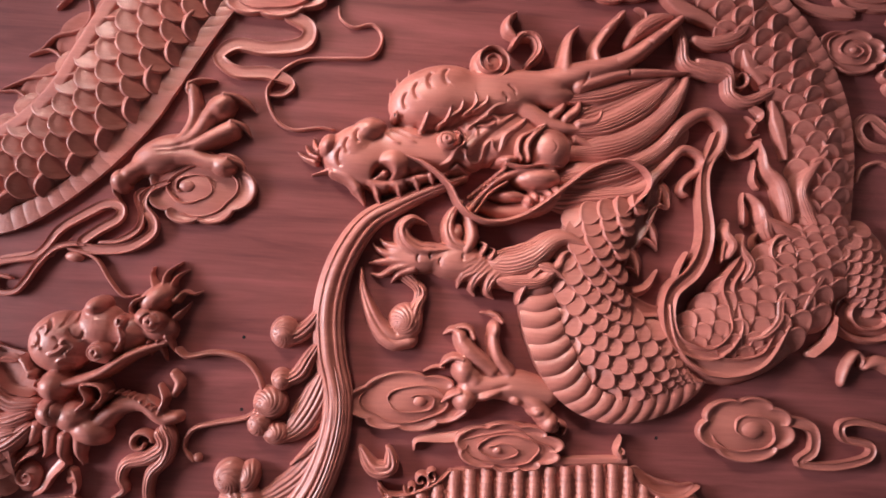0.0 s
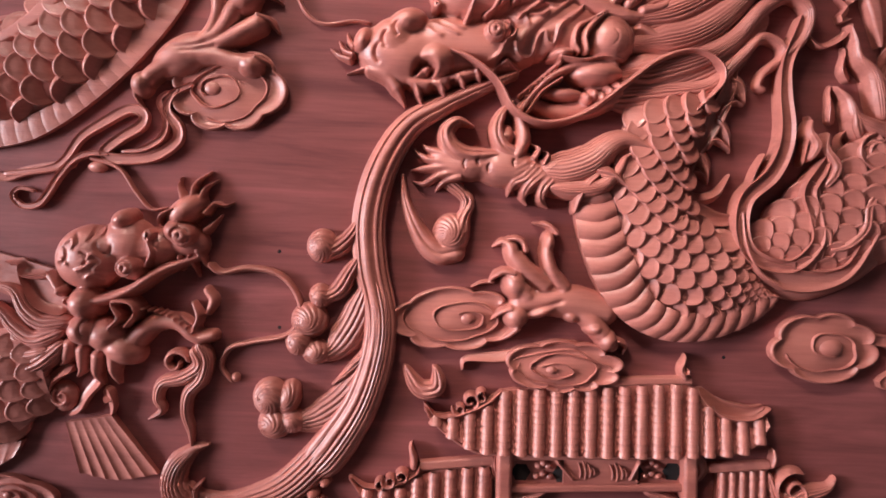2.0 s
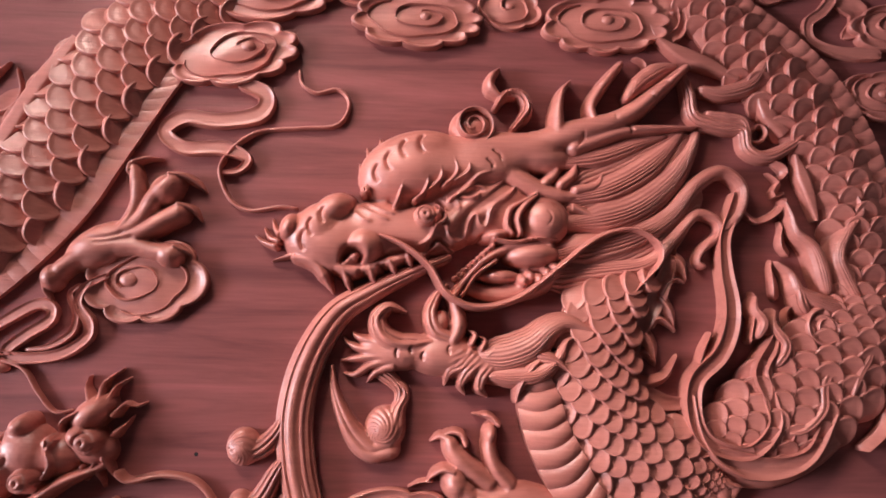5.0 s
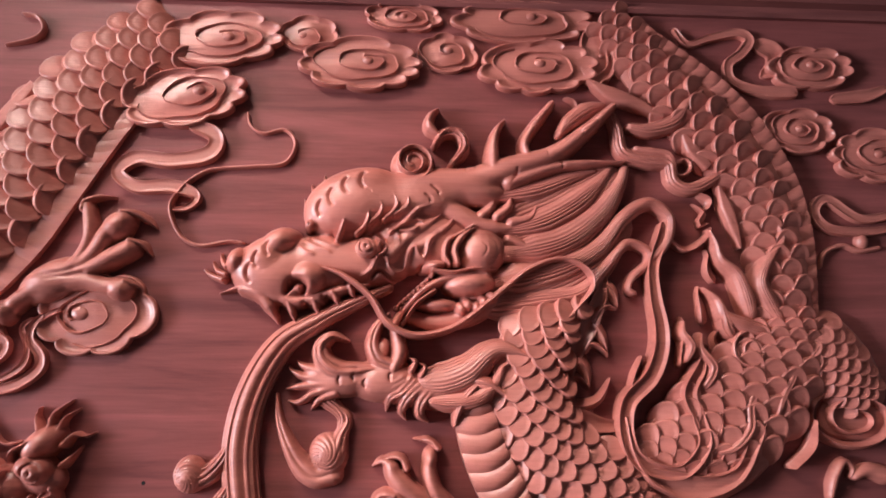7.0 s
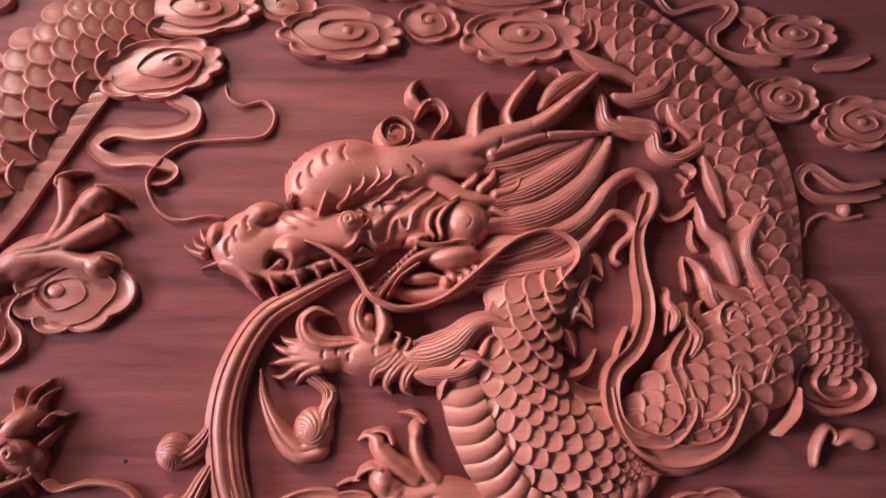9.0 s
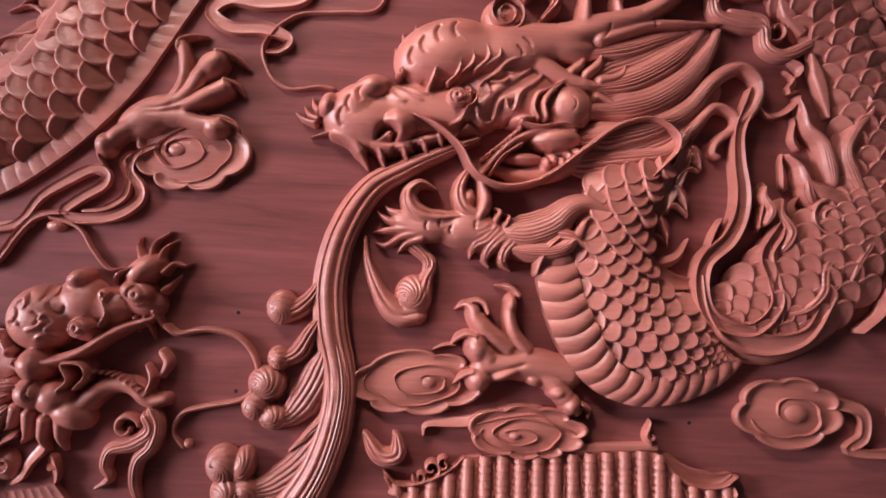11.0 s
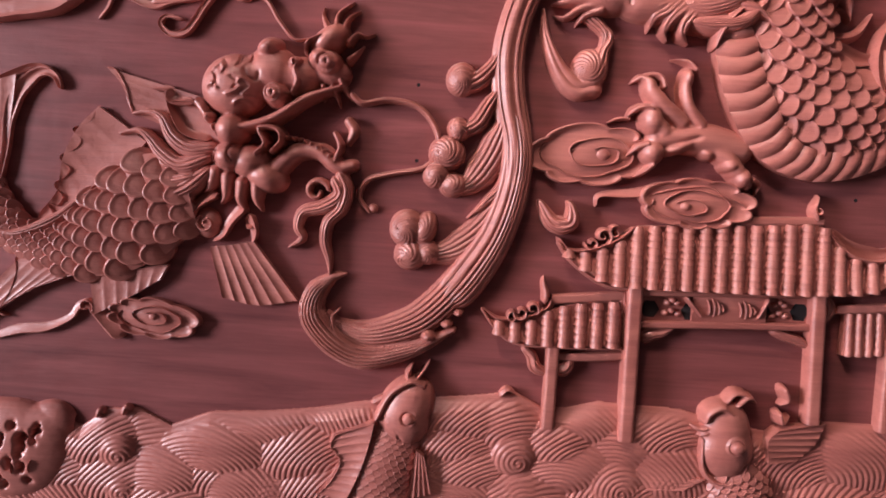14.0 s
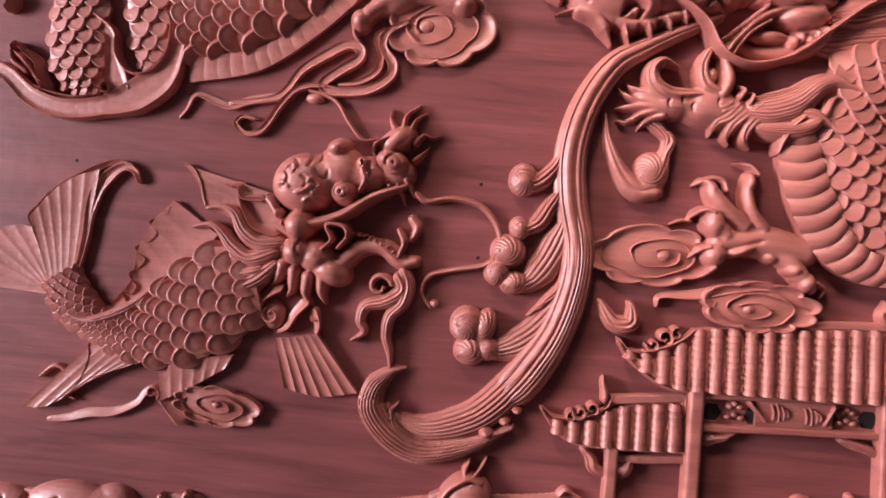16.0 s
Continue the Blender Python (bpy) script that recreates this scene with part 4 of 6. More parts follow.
for a, b in (((0.102, 1.919), (0.109, 1.907)), ((0.092, 1.915), (0.097, 1.904)), ((0.155, 1.891), (0.162, 1.909)), ((0.191, 1.936), (0.198, 1.925)), ((0.212, 1.921), (0.217, 1.910)), ((0.235, 1.959), (0.245, 1.948)), ((0.257, 1.974), (0.265, 1.965)), ((0.053, 1.882), (0.064, 1.870)), ((0.046, 1.871), (0.053, 1.861)), ((0.178, 1.967), (0.192, 1.962))):
    head.lip([a, ((a[0] + b[0]) / 2 + 0.003, (a[1] + b[1]) / 2), b], 8, 3)
head.mound((0.033, 1.914), 27, 26, 26, k=1)
head.roll([(0.064, 1.987), (0.055, 1.977), (0.053, 1.964), (0.066, 1.951)], [4, 13, 16, 8], [16, 22, 22, 18], k=1)
head.roll([(0.060, 1.940), (0.071, 1.955), (0.090, 1.955), (0.097, 1.936), (0.081, 1.914)], [8, 13, 16, 15, 10], [20, 24, 24, 24, 22], k=1, strands=3)
# ear and lower brow plate
head.roll([(0.053, 1.875), (0.095, 1.847), (0.136, 1.834), (0.178, 1.838)], [40, 34, 24, 6], [26, 26, 24, 14], k=3)
for leaf in ([(0.116, 1.848), (0.130, 1.862), (0.131, 1.876)], [(0.136, 1.848), (0.151, 1.862), (0.154, 1.880)], [(0.154, 1.841), (0.178, 1.848), (0.186, 1.865)], [(0.150, 1.820), (0.184, 1.810), (0.211, 1.833)], [(0.112, 1.871), (0.130, 1.883), (0.151, 1.891)]):
    head.roll(leaf, [18, 15, 3], [23, 22, 14], k=1)
head.build("head", dragon)
curl("head_curl", (0.033, 1.914), 24, 2.1, 7, 29, dragon, start=-60, spin=1, inner=0.1)

# whiskers and mane
sweep("whisker", [(-0.075, 1.783), (-0.046, 1.772), (-0.016, 1.749), (0.006, 1.717), (0.040, 1.704), (0.085, 1.715), (0.131, 1.750), (0.173, 1.783), (0.214, 1.796), (0.245, 1.783), (0.250, 1.761), (0.231, 1.738), (0.217, 1.722), (0.218, 1.709)], [9, 9, 9, 10, 10, 9, 9, 9, 9, 9, 8, 7, 6, 3], [34, 40, 40, 38, 34, 34, 32, 31, 31, 31, 30, 29, 28, 26], dragon)
mane = (
    ([(0.130, 1.873), (0.186, 1.884), (0.229, 1.900), (0.266, 1.911)], [14, 26, 22, 6], [18, 20, 18, 12], 5),
    ([(0.136, 1.830), (0.192, 1.844), (0.243, 1.874), (0.284, 1.915)], [16, 36, 34, 10], [18, 22, 20, 14], 6),
    ([(0.129, 1.799), (0.212, 1.818), (0.263, 1.853), (0.290, 1.890), (0.303, 1.919)], [10, 42, 38, 28, 10], [20, 24, 22, 20, 14], 7),
    ([(0.111, 1.764), (0.204, 1.782), (0.261, 1.811), (0.295, 1.850), (0.328, 1.869), (0.352, 1.851), (0.347, 1.819), (0.324, 1.796)], [10, 44, 36, 26, 20, 17, 15, 12], [14, 21, 21, 20, 21, 22, 22, 18], 6),
    ([(0.101, 1.737), (0.189, 1.748), (0.238, 1.758), (0.271, 1.790), (0.297, 1.817), (0.321, 1.811), (0.324, 1.794), (0.303, 1.776), (0.297, 1.761), (0.308, 1.755)], [8, 40, 34, 26, 20, 16, 14, 12, 11, 8], [10, 16, 16, 17, 18, 19, 19, 18, 17, 15], 5),
    ([(0.213, 1.951), (0.232, 1.974), (0.258, 1.992), (0.280, 1.997)], [8, 22, 24, 8], [20, 22, 22, 18], 5),
    ([(0.285, 1.990), (0.293, 1.964), (0.299, 1.936), (0.331, 1.926), (0.357, 1.922), (0.362, 1.898), (0.384, 1.889), (0.414, 1.903), (0.438, 1.924)], [12, 18, 20, 22, 20, 18, 17, 14, 3], [16, 18, 18, 18, 18, 19, 20, 20, 18], 4),
    ([(0.303, 1.970), (0.334, 1.966), (0.367, 1.977), (0.384, 2.000), (0.408, 2.020)], [12, 20, 22, 17, 3], [18, 21, 23, 24, 20], 5),
    ([(0.310, 1.940), (0.339, 1.936), (0.357, 1.932), (0.367, 1.906)], [10, 14, 12, 6], [17, 19, 19, 16], 3),
)
for path, w, h, count in mane:
    sweep("mane_lock", path, w, h, dragon, kind="strands", strands=count)
sweep("mane_base", [(0.110, 1.815), (0.180, 1.838), (0.240, 1.868), (0.292, 1.915)], [50, 92, 92, 26], [16, 15, 14, 12], dragon, kind="strands", strands=14)
sweep("mane_base", [(0.090, 1.748), (0.180, 1.764), (0.250, 1.795), (0.305, 1.850)], [40, 74, 66, 22], [12, 13, 13, 12], dragon, kind="strands", strands=11)
curl("mane_curl", (0.375, 1.921), 17, 1.0, 6, 14, dragon, start=200)
sweep("hair_tip", [(0.232, 1.974), (0.241, 1.989), (0.239, 2.002), (0.226, 2.008)], [4, 7, 5, 2], 14, dragon)

# flames that rise from the shoulder, with the long ribbon
sweep("ribbon", [(0.347, 1.846), (0.338, 1.819), (0.327, 1.787), (0.327, 1.752), (0.332, 1.714), (0.329, 1.684), (0.315, 1.654), (0.287, 1.625), (0.284, 1.586), (0.300, 1.557), (0.344, 1.547), (0.373, 1.576), (0.369, 1.608), (0.360, 1.637), (0.376, 1.667), (0.388, 1.694)], [12, 15, 14, 17, 20, 21, 21, 20, 19, 20, 18, 17, 17, 17, 15, 2], [19, 20, 22, 23, 24, 25, 25, 25, 25, 25, 27, 28, 28, 28, 22], dragon, kind="rimmed", label="smooth flat ribbon with raised rims")
sweep("ribbon", [(0.303, 1.545), (0.363, 1.530), (0.411, 1.543), (0.435, 1.582), (0.448, 1.614), (0.461, 1.641), (0.459, 1.661)], [20, 34, 26, 16, 16, 13, 4], [22, 24, 25, 26, 27, 27, 24], dragon, kind="rimmed")
sweep("ribbon_edge", [(0.283, 1.612), (0.290, 1.570), (0.309, 1.538), (0.342, 1.519)], [6, 8, 10, 8], [23, 25, 25, 22], dragon)
for path, w in (([(0.378, 1.550), (0.395, 1.556), (0.403, 1.572), (0.414, 1.592)], [8, 9, 8, 3]), ([(0.295, 1.638), (0.301, 1.661), (0.309, 1.681)], [12, 9, 2]),
                ([(0.355, 1.667), (0.359, 1.694), (0.362, 1.708), (0.359, 1.728)], [8, 8, 6, 2]), ([(0.505, 1.620), (0.500, 1.647), (0.509, 1.667), (0.504, 1.688)], [5, 8, 8, 2]), ([(0.514, 1.607), (0.507, 1.575), (0.480, 1.549)], [3, 6, 8])):
    sweep("flame", path, w, [24, 26, 22], dragon, kind="edge")
for path, w, s in (([(0.486, 1.717), (0.470, 1.744), (0.460, 1.771), (0.475, 1.801), (0.493, 1.824), (0.485, 1.850)], [20, 27, 24, 20, 13, 3], 6), ([(0.448, 1.723), (0.441, 1.752), (0.430, 1.780), (0.412, 1.798), (0.407, 1.819), (0.400, 1.837)], [18, 25, 22, 17, 11, 3], 5),
                   ([(0.474, 1.708), (0.439, 1.715), (0.412, 1.728), (0.403, 1.749), (0.386, 1.764)], [20, 26, 22, 15, 4], 6), ([(0.424, 1.701), (0.414, 1.715), (0.409, 1.739), (0.401, 1.756)], [16, 18, 12, 6], 3)):
    sweep("flame_lock", path, w, [22, 27, 29, 27, 24, 20], dragon, kind="strands", strands=s)
for path, w in (([(0.409, 1.770), (0.400, 1.784), (0.401, 1.802), (0.398, 1.812)], [10, 12, 8, 2]), ([(0.390, 1.718), (0.388, 1.739), (0.385, 1.756), (0.386, 1.766)], [12, 12, 8, 2]), ([(0.407, 1.841), (0.394, 1.823), (0.371, 1.812), (0.354, 1.826), (0.350, 1.844)], [3, 6, 8, 8, 6]),
                ([(0.406, 1.847), (0.392, 1.844), (0.400, 1.859), (0.386, 1.871)], [3, 9, 8, 3]), ([(0.391, 1.884), (0.405, 1.873), (0.400, 1.861)], [3, 8, 3]), ([(0.519, 1.729), (0.525, 1.750), (0.515, 1.764), (0.505, 1.767)], [10, 11, 8, 2]),
                ([(0.531, 1.716), (0.531, 1.732), (0.527, 1.743)], [9, 9, 2]), ([(0.414, 1.674), (0.401, 1.701), (0.414, 1.715)], [10, 9, 3])):
    sweep("flame", path, w, [15, 18, 17, 14], dragon, kind="edge")
for path, w in (([(0.389, 1.568), (0.408, 1.573), (0.429, 1.595), (0.433, 1.624), (0.451, 1.652), (0.450, 1.673)], [4, 11, 15, 15, 11, 2]), ([(0.462, 1.604), (0.473, 1.633), (0.490, 1.660), (0.487, 1.681)], [3, 10, 11, 2]), ([(0.378, 1.640), (0.391, 1.666), (0.378, 1.689), (0.381, 1.709)], [10, 14, 10, 2]), ([(0.358, 1.672), (0.366, 1.692), (0.357, 1.708), (0.360, 1.724)], [6, 11, 9, 2])):
    sweep("flame", path, [v * 1.4 for v in w], [26, 31, 32, 31, 28, 24], dragon, kind="strands", strands=3)
dome("shoulder", (0.437, 1.687), 26, 24, 22, dragon, base=4)
curl("shoulder_curl", (0.438, 1.686), 24, 1.6, 9, 27, dragon, start=90, spin=1, inner=0.15)

# fin behind the neck
sweep("neck_fin", [(0.268, 1.784), (0.260, 1.748), (0.240, 1.707), (0.218, 1.674), (0.210, 1.641), (0.221, 1.615), (0.252, 1.601), (0.279, 1.599)], [10, 18, 24, 26, 26, 26, 22, 12], [14, 15, 15, 15, 14, 14, 13, 12], dragon, kind="cove")
for path, w in (([(0.266, 1.769), (0.278, 1.759), (0.284, 1.738)], [20, 16, 2]), ([(0.282, 1.736), (0.271, 1.741), (0.258, 1.733), (0.252, 1.717)], [2, 9, 16, 18]), ([(0.250, 1.721), (0.262, 1.704), (0.269, 1.679)], [20, 17, 2]), ([(0.268, 1.682), (0.256, 1.693), (0.246, 1.694), (0.237, 1.684)], [2, 8, 13, 18]),
                ([(0.230, 1.681), (0.241, 1.664), (0.245, 1.641)], [22, 17, 2]), ([(0.244, 1.642), (0.234, 1.655), (0.222, 1.656)], [2, 8, 13]), ([(0.216, 1.625), (0.236, 1.622), (0.257, 1.631), (0.271, 1.655)], [18, 16, 11, 2])):
    sweep("fin_point", path, w, [14, 14, 11], dragon, kind="ridge")

# forelegs and clawed feet
leg = Clay((-0.130, 1.585), (0.160, 1.760), 0.0012)
leg.mound((-0.045, 1.652), 40, 20, 25, rot=4, k=6).mound((0.001, 1.652), 42, 26, 27, k=6).mound((-0.070, 1.657), 24, 18, 20, k=5)
leg.roll([(-0.007, 1.649), (0.032, 1.644), (0.071, 1.638), (0.103, 1.638)], [40, 46, 44, 30], [24, 26, 26, 22], k=5)
leg.roll([(-0.041, 1.698), (-0.059, 1.703), (-0.072, 1.691), (-0.067, 1.673), (-0.047, 1.662), (-0.013, 1.665)], [4, 16, 24, 28, 26, 16], [20, 27, 30, 30, 28, 24], k=1.5, strands=3, cut=0.16)
leg.roll([(0.005, 1.729), (-0.007, 1.715), (-0.013, 1.695), (-0.006, 1.676), (0.012, 1.667)], [6, 14, 20, 22, 18], [16, 22, 27, 28, 26], k=1.5, strands=2, cut=0.16)
leg.roll([(0.007, 1.721), (0.016, 1.702), (0.019, 1.683), (0.012, 1.665)], [8, 18, 22, 18], [18, 24, 27, 26], k=1.5).mound((0.000, 1.688), 9, 14, 20, k=1)
for toe in ([(-0.057, 1.644), (-0.079, 1.638), (-0.095, 1.628), (-0.109, 1.629)], [(-0.064, 1.655), (-0.089, 1.656), (-0.105, 1.663), (-0.109, 1.669)], [(-0.054, 1.638), (-0.073, 1.630), (-0.082, 1.619)], [(-0.067, 1.649), (-0.092, 1.646), (-0.112, 1.643)], [(-0.071, 1.662), (-0.093, 1.669), (-0.100, 1.675)]):
    leg.roll(toe, [15, 12, 9, 2], [20, 18, 15, 9], k=2)
for tuft in ([(0.033, 1.652), (0.021, 1.639), (0.009, 1.632), (0.004, 1.617)], [(0.042, 1.645), (0.028, 1.631), (0.022, 1.618), (0.027, 1.607)], [(0.053, 1.638), (0.044, 1.626), (0.043, 1.614), (0.053, 1.604)], [(0.023, 1.653), (0.008, 1.644), (-0.004, 1.633)]):
    leg.roll(tuft, [20, 20, 14, 2], [28, 29, 25, 13], k=2, strands=2, cut=0.14)
for tip in ([(0.044, 1.657), (0.048, 1.667), (0.042, 1.671)], [(0.033, 1.664), (0.037, 1.673), (0.030, 1.678)], [(0.050, 1.650), (0.058, 1.657), (0.053, 1.664)]):
    leg.roll(tip, [10, 9, 2], [29, 29, 22], k=1.5)
for nick in ((-0.045, 1.652), (-0.029, 1.656), (-0.016, 1.649), (0.013, 1.656)):
    leg.lip([(nick[0] + 0.007 * math.cos(a), nick[1] + 0.007 * math.sin(a)) for a in (2.2, 2.8, 3.4, 4.0)], 8, 3)
leg.build("foreleg", dragon)
for path, w, count in (([(0.035, 1.650), (0.068, 1.650), (0.098, 1.661), (0.122, 1.682), (0.143, 1.688), (0.175, 1.677)], [26, 46, 46, 34, 22, 4], 9), ([(0.048, 1.629), (0.081, 1.628), (0.110, 1.632), (0.131, 1.650), (0.139, 1.667), (0.148, 1.671)], [12, 26, 28, 24, 16, 4], 6),
                       ([(0.097, 1.652), (0.122, 1.647), (0.136, 1.639), (0.143, 1.632)], [16, 22, 16, 3], 4)):
    sweep("leg_tuft", path, w, [26, 31, 34, 34, 31, 28], dragon, kind="strands", strands=count)

foot = Clay((-0.035, 1.413), (0.168, 1.612), 0.0012)
foot.roll([(0.127, 1.484), (0.087, 1.492), (0.047, 1.494), (0.026, 1.489)], [40, 44, 40, 32], [20, 23, 24, 22], k=5)
foot.mound((0.017, 1.512), 16, 22, 30, rot=15, k=2).roll([(0.032, 1.500), (0.021, 1.510)], [26, 24], [25, 27], k=4)
foot.roll([(0.015, 1.525), (0.004, 1.527), (-0.005, 1.523), (-0.013, 1.514)], [10, 11, 10, 3], [28, 26, 22, 12], k=1.5)
foot.roll([(-0.009, 1.513), (-0.022, 1.512), (-0.035, 1.506)], [5, 5, 2], [13, 11, 9], k=1)
foot.mound((0.020, 1.474), 17, 17, 29, k=2).roll([(0.013, 1.483), (0.001, 1.478), (-0.009, 1.468)], [11, 10, 3], [27, 22, 12], k=1.5).roll([(0.022, 1.459), (0.011, 1.449), (-0.002, 1.442)], [12, 9, 3], [22, 17, 10], k=1.5)
foot.roll([(0.053, 1.512), (0.031, 1.528), (0.015, 1.545), (0.011, 1.554)], [26, 26, 26, 20], [22, 25, 26, 24], k=3).roll([(0.009, 1.558), (0.000, 1.562), (-0.010, 1.556)], [14, 10, 3], [22, 17, 9], k=2).roll([(0.028, 1.553), (0.023, 1.564), (0.011, 1.566), (-0.007, 1.559)], [10, 9, 8, 3], [22, 20, 16, 10], k=2)
foot.roll([(0.075, 1.510), (0.060, 1.530), (0.054, 1.551), (0.055, 1.567)], [24, 20, 19, 16], [21, 23, 23, 21], k=3).roll([(0.064, 1.575), (0.054, 1.584), (0.036, 1.586)], [9, 8, 2], [21, 17, 9], k=1.5).mound((0.055, 1.564), 9, 14, 26, k=2)
foot.mound((0.051, 1.482), 24, 9, 27, rot=20, k=4).mound((0.086, 1.476), 13, 8, 22, rot=-25, k=2)
foot.roll([(0.095, 1.482), (0.114, 1.469), (0.130, 1.450), (0.138, 1.442)], [22, 26, 26, 18], [20, 24, 25, 21], k=3).mound((0.115, 1.463), 13, 10, 29, k=2).mound((0.131, 1.448), 13, 15, 29, rot=-30, k=2)
foot.roll([(0.145, 1.448), (0.154, 1.443), (0.153, 1.431)], [9, 8, 2], [20, 15, 8], k=1)
foot.line([(0.075, 1.508), (0.054, 1.503), (0.034, 1.506)], 7, -3).line([(0.076, 1.495), (0.055, 1.488), (0.037, 1.479)], 7, -3)
foot.build("foot", dragon)

hind = Clay((-0.444, 1.685), (-0.267, 1.883), 0.0013)
hind.mound((-0.383, 1.767), 44, 24, 24, rot=28, k=4)
hind.roll([(-0.380, 1.768), (-0.357, 1.788), (-0.345, 1.818), (-0.349, 1.847), (-0.352, 1.856)], [26, 22, 19, 20, 16], [22, 22, 21, 21, 17], k=3).roll([(-0.356, 1.852), (-0.354, 1.861), (-0.338, 1.868), (-0.322, 1.868)], [9, 8, 7, 2], [19, 17, 13, 8], k=1)
hind.roll([(-0.373, 1.770), (-0.340, 1.797), (-0.324, 1.823), (-0.307, 1.839)], [24, 22, 26, 28], [22, 22, 25, 26], k=3).roll([(-0.309, 1.848), (-0.293, 1.847), (-0.278, 1.838), (-0.271, 1.831)], [9, 10, 9, 2], [25, 21, 15, 8], k=1).mound((-0.315, 1.831), 18, 22, 27, rot=-40, k=2)
hind.roll([(-0.373, 1.769), (-0.339, 1.782), (-0.311, 1.798), (-0.298, 1.805)], [20, 20, 26, 26], [22, 22, 25, 25], k=3).roll([(-0.298, 1.814), (-0.284, 1.810), (-0.274, 1.797)], [9, 9, 2], [24, 18, 9], k=1)
hind.roll([(-0.380, 1.763), (-0.348, 1.767), (-0.323, 1.761), (-0.302, 1.759)], [26, 26, 22, 26], [21, 22, 22, 24], k=3).mound((-0.305, 1.757), 18, 15, 26, k=2).roll([(-0.299, 1.766), (-0.284, 1.760), (-0.280, 1.753)], [9, 8, 2], [24, 18, 10], k=1)
hind.roll([(-0.393, 1.760), (-0.417, 1.744), (-0.430, 1.730), (-0.434, 1.725)], [26, 24, 24, 18], [22, 22, 22, 18], k=3).mound((-0.432, 1.730), 14, 16, 24, k=2).roll([(-0.440, 1.732), (-0.439, 1.715), (-0.430, 1.702)], [7, 7, 2], [18, 13, 7], k=1)
hind.line([(-0.353, 1.781), (-0.373, 1.775), (-0.394, 1.773)], 6, -3).line([(-0.342, 1.777), (-0.366, 1.771), (-0.387, 1.768)], 6, -3)
hind.build("foot", dragon)

# breath: a long grooved plume with curled side locks, ending in a brush
plume = thing("plume_carving", "long grooved plume that pours from the dragon's mouth", "plume carving", (0, 0))
sweep("stem", [(0.011, 1.763), (-0.040, 1.740), (-0.079, 1.720), (-0.118, 1.694), (-0.147, 1.644), (-0.160, 1.586), (-0.156, 1.528), (-0.143, 1.472), (-0.143, 1.415), (-0.155, 1.365)], [10, 18, 26, 34, 38, 40, 40, 38, 38, 36], [16, 20, 22, 24, 24, 24, 24, 23, 22, 22], plume, kind="strands", strands=3, warp=1.25)
sweep("stem", [(-0.153, 1.518), (-0.142, 1.465), (-0.145, 1.418), (-0.161, 1.362), (-0.189, 1.312), (-0.220, 1.272)], [34, 38, 40, 44, 50, 50], [22, 23, 23, 23, 22, 21], plume, kind="strands", strands=5, warp=1.3)
brush = Clay((-0.407, 1.164), (-0.166, 1.339), 0.0011)
brush.roll([(-0.176, 1.338), (-0.210, 1.289), (-0.252, 1.249), (-0.307, 1.229), (-0.346, 1.236), (-0.364, 1.252)], [44, 46, 46, 42, 32, 8], [20, 21, 20, 18, 16, 11], k=2, strands=8, cut=0.22)
brush.roll([(-0.206, 1.240), (-0.256, 1.213), (-0.315, 1.200), (-0.355, 1.216), (-0.382, 1.246), (-0.381, 1.274), (-0.362, 1.295), (-0.344, 1.302)], [8, 20, 28, 36, 38, 36, 28, 4], [15, 18, 21, 25, 27, 25, 18, 9], k=2, strands=8, cut=0.2)
brush.roll([(-0.263, 1.207), (-0.319, 1.205), (-0.351, 1.227), (-0.357, 1.247), (-0.349, 1.258)], [6, 12, 13, 10, 3], [19, 23, 24, 22, 16], k=1, strands=2)
brush.mound((-0.237, 1.232), 10, 8, 26, k=1.5).mound((-0.215, 1.248), 8, 6, 25, k=1.5).mound((-0.201, 1.263), 7, 5, 25, k=1.5)
brush.build("brush", plume)
side = Clay((-0.294, 1.289), (-0.149, 1.600), 0.0010)
side.roll([(-0.166, 1.596), (-0.177, 1.567), (-0.196, 1.547), (-0.217, 1.540)], [8, 18, 24, 22], [20, 20, 18, 15], k=2, strands=4, cut=0.25)
side.ball((-0.215, 1.548), 19, 21, 22, lines=5)
side.roll([(-0.165, 1.544), (-0.180, 1.518), (-0.192, 1.497), (-0.209, 1.486)], [6, 20, 24, 18], [19, 19, 18, 15], k=2, strands=4, cut=0.25)
side.ball((-0.215, 1.488), 14, 15, 20, rot=30, lines=4)
side.roll([(-0.155, 1.517), (-0.169, 1.467), (-0.193, 1.427), (-0.220, 1.413)], [10, 40, 40, 14], [18, 14, 12, 10], k=3, strands=6, cut=0.2)
side.roll([(-0.149, 1.469), (-0.155, 1.427), (-0.177, 1.400), (-0.197, 1.381)], [14, 18, 14, 3], [19, 18, 15, 10], k=2, strands=4, cut=0.25)
side.ball((-0.227, 1.458), 23, 22, 23, lines=5, spin=-1).ball((-0.239, 1.432), 17, 18, 22, lines=4).ball((-0.218, 1.420), 18, 16, 21, lines=4, spin=-1)
side.roll([(-0.149, 1.427), (-0.169, 1.377), (-0.207, 1.342), (-0.252, 1.328)], [14, 44, 44, 14], [18, 14, 12, 10], k=3, strands=7, cut=0.2)
side.ball((-0.271, 1.363), 22, 24, 23, lines=5).ball((-0.249, 1.363), 15, 23, 21, rot=-15, lines=4, spin=-1).ball((-0.265, 1.331), 21, 20, 22, lines=4, spin=-1).ball((-0.244, 1.335), 16, 16, 20, lines=4)
side.build("side_lock", plume)
drop = Clay((-0.140, 1.500), (-0.010, 1.660), 0.0010)
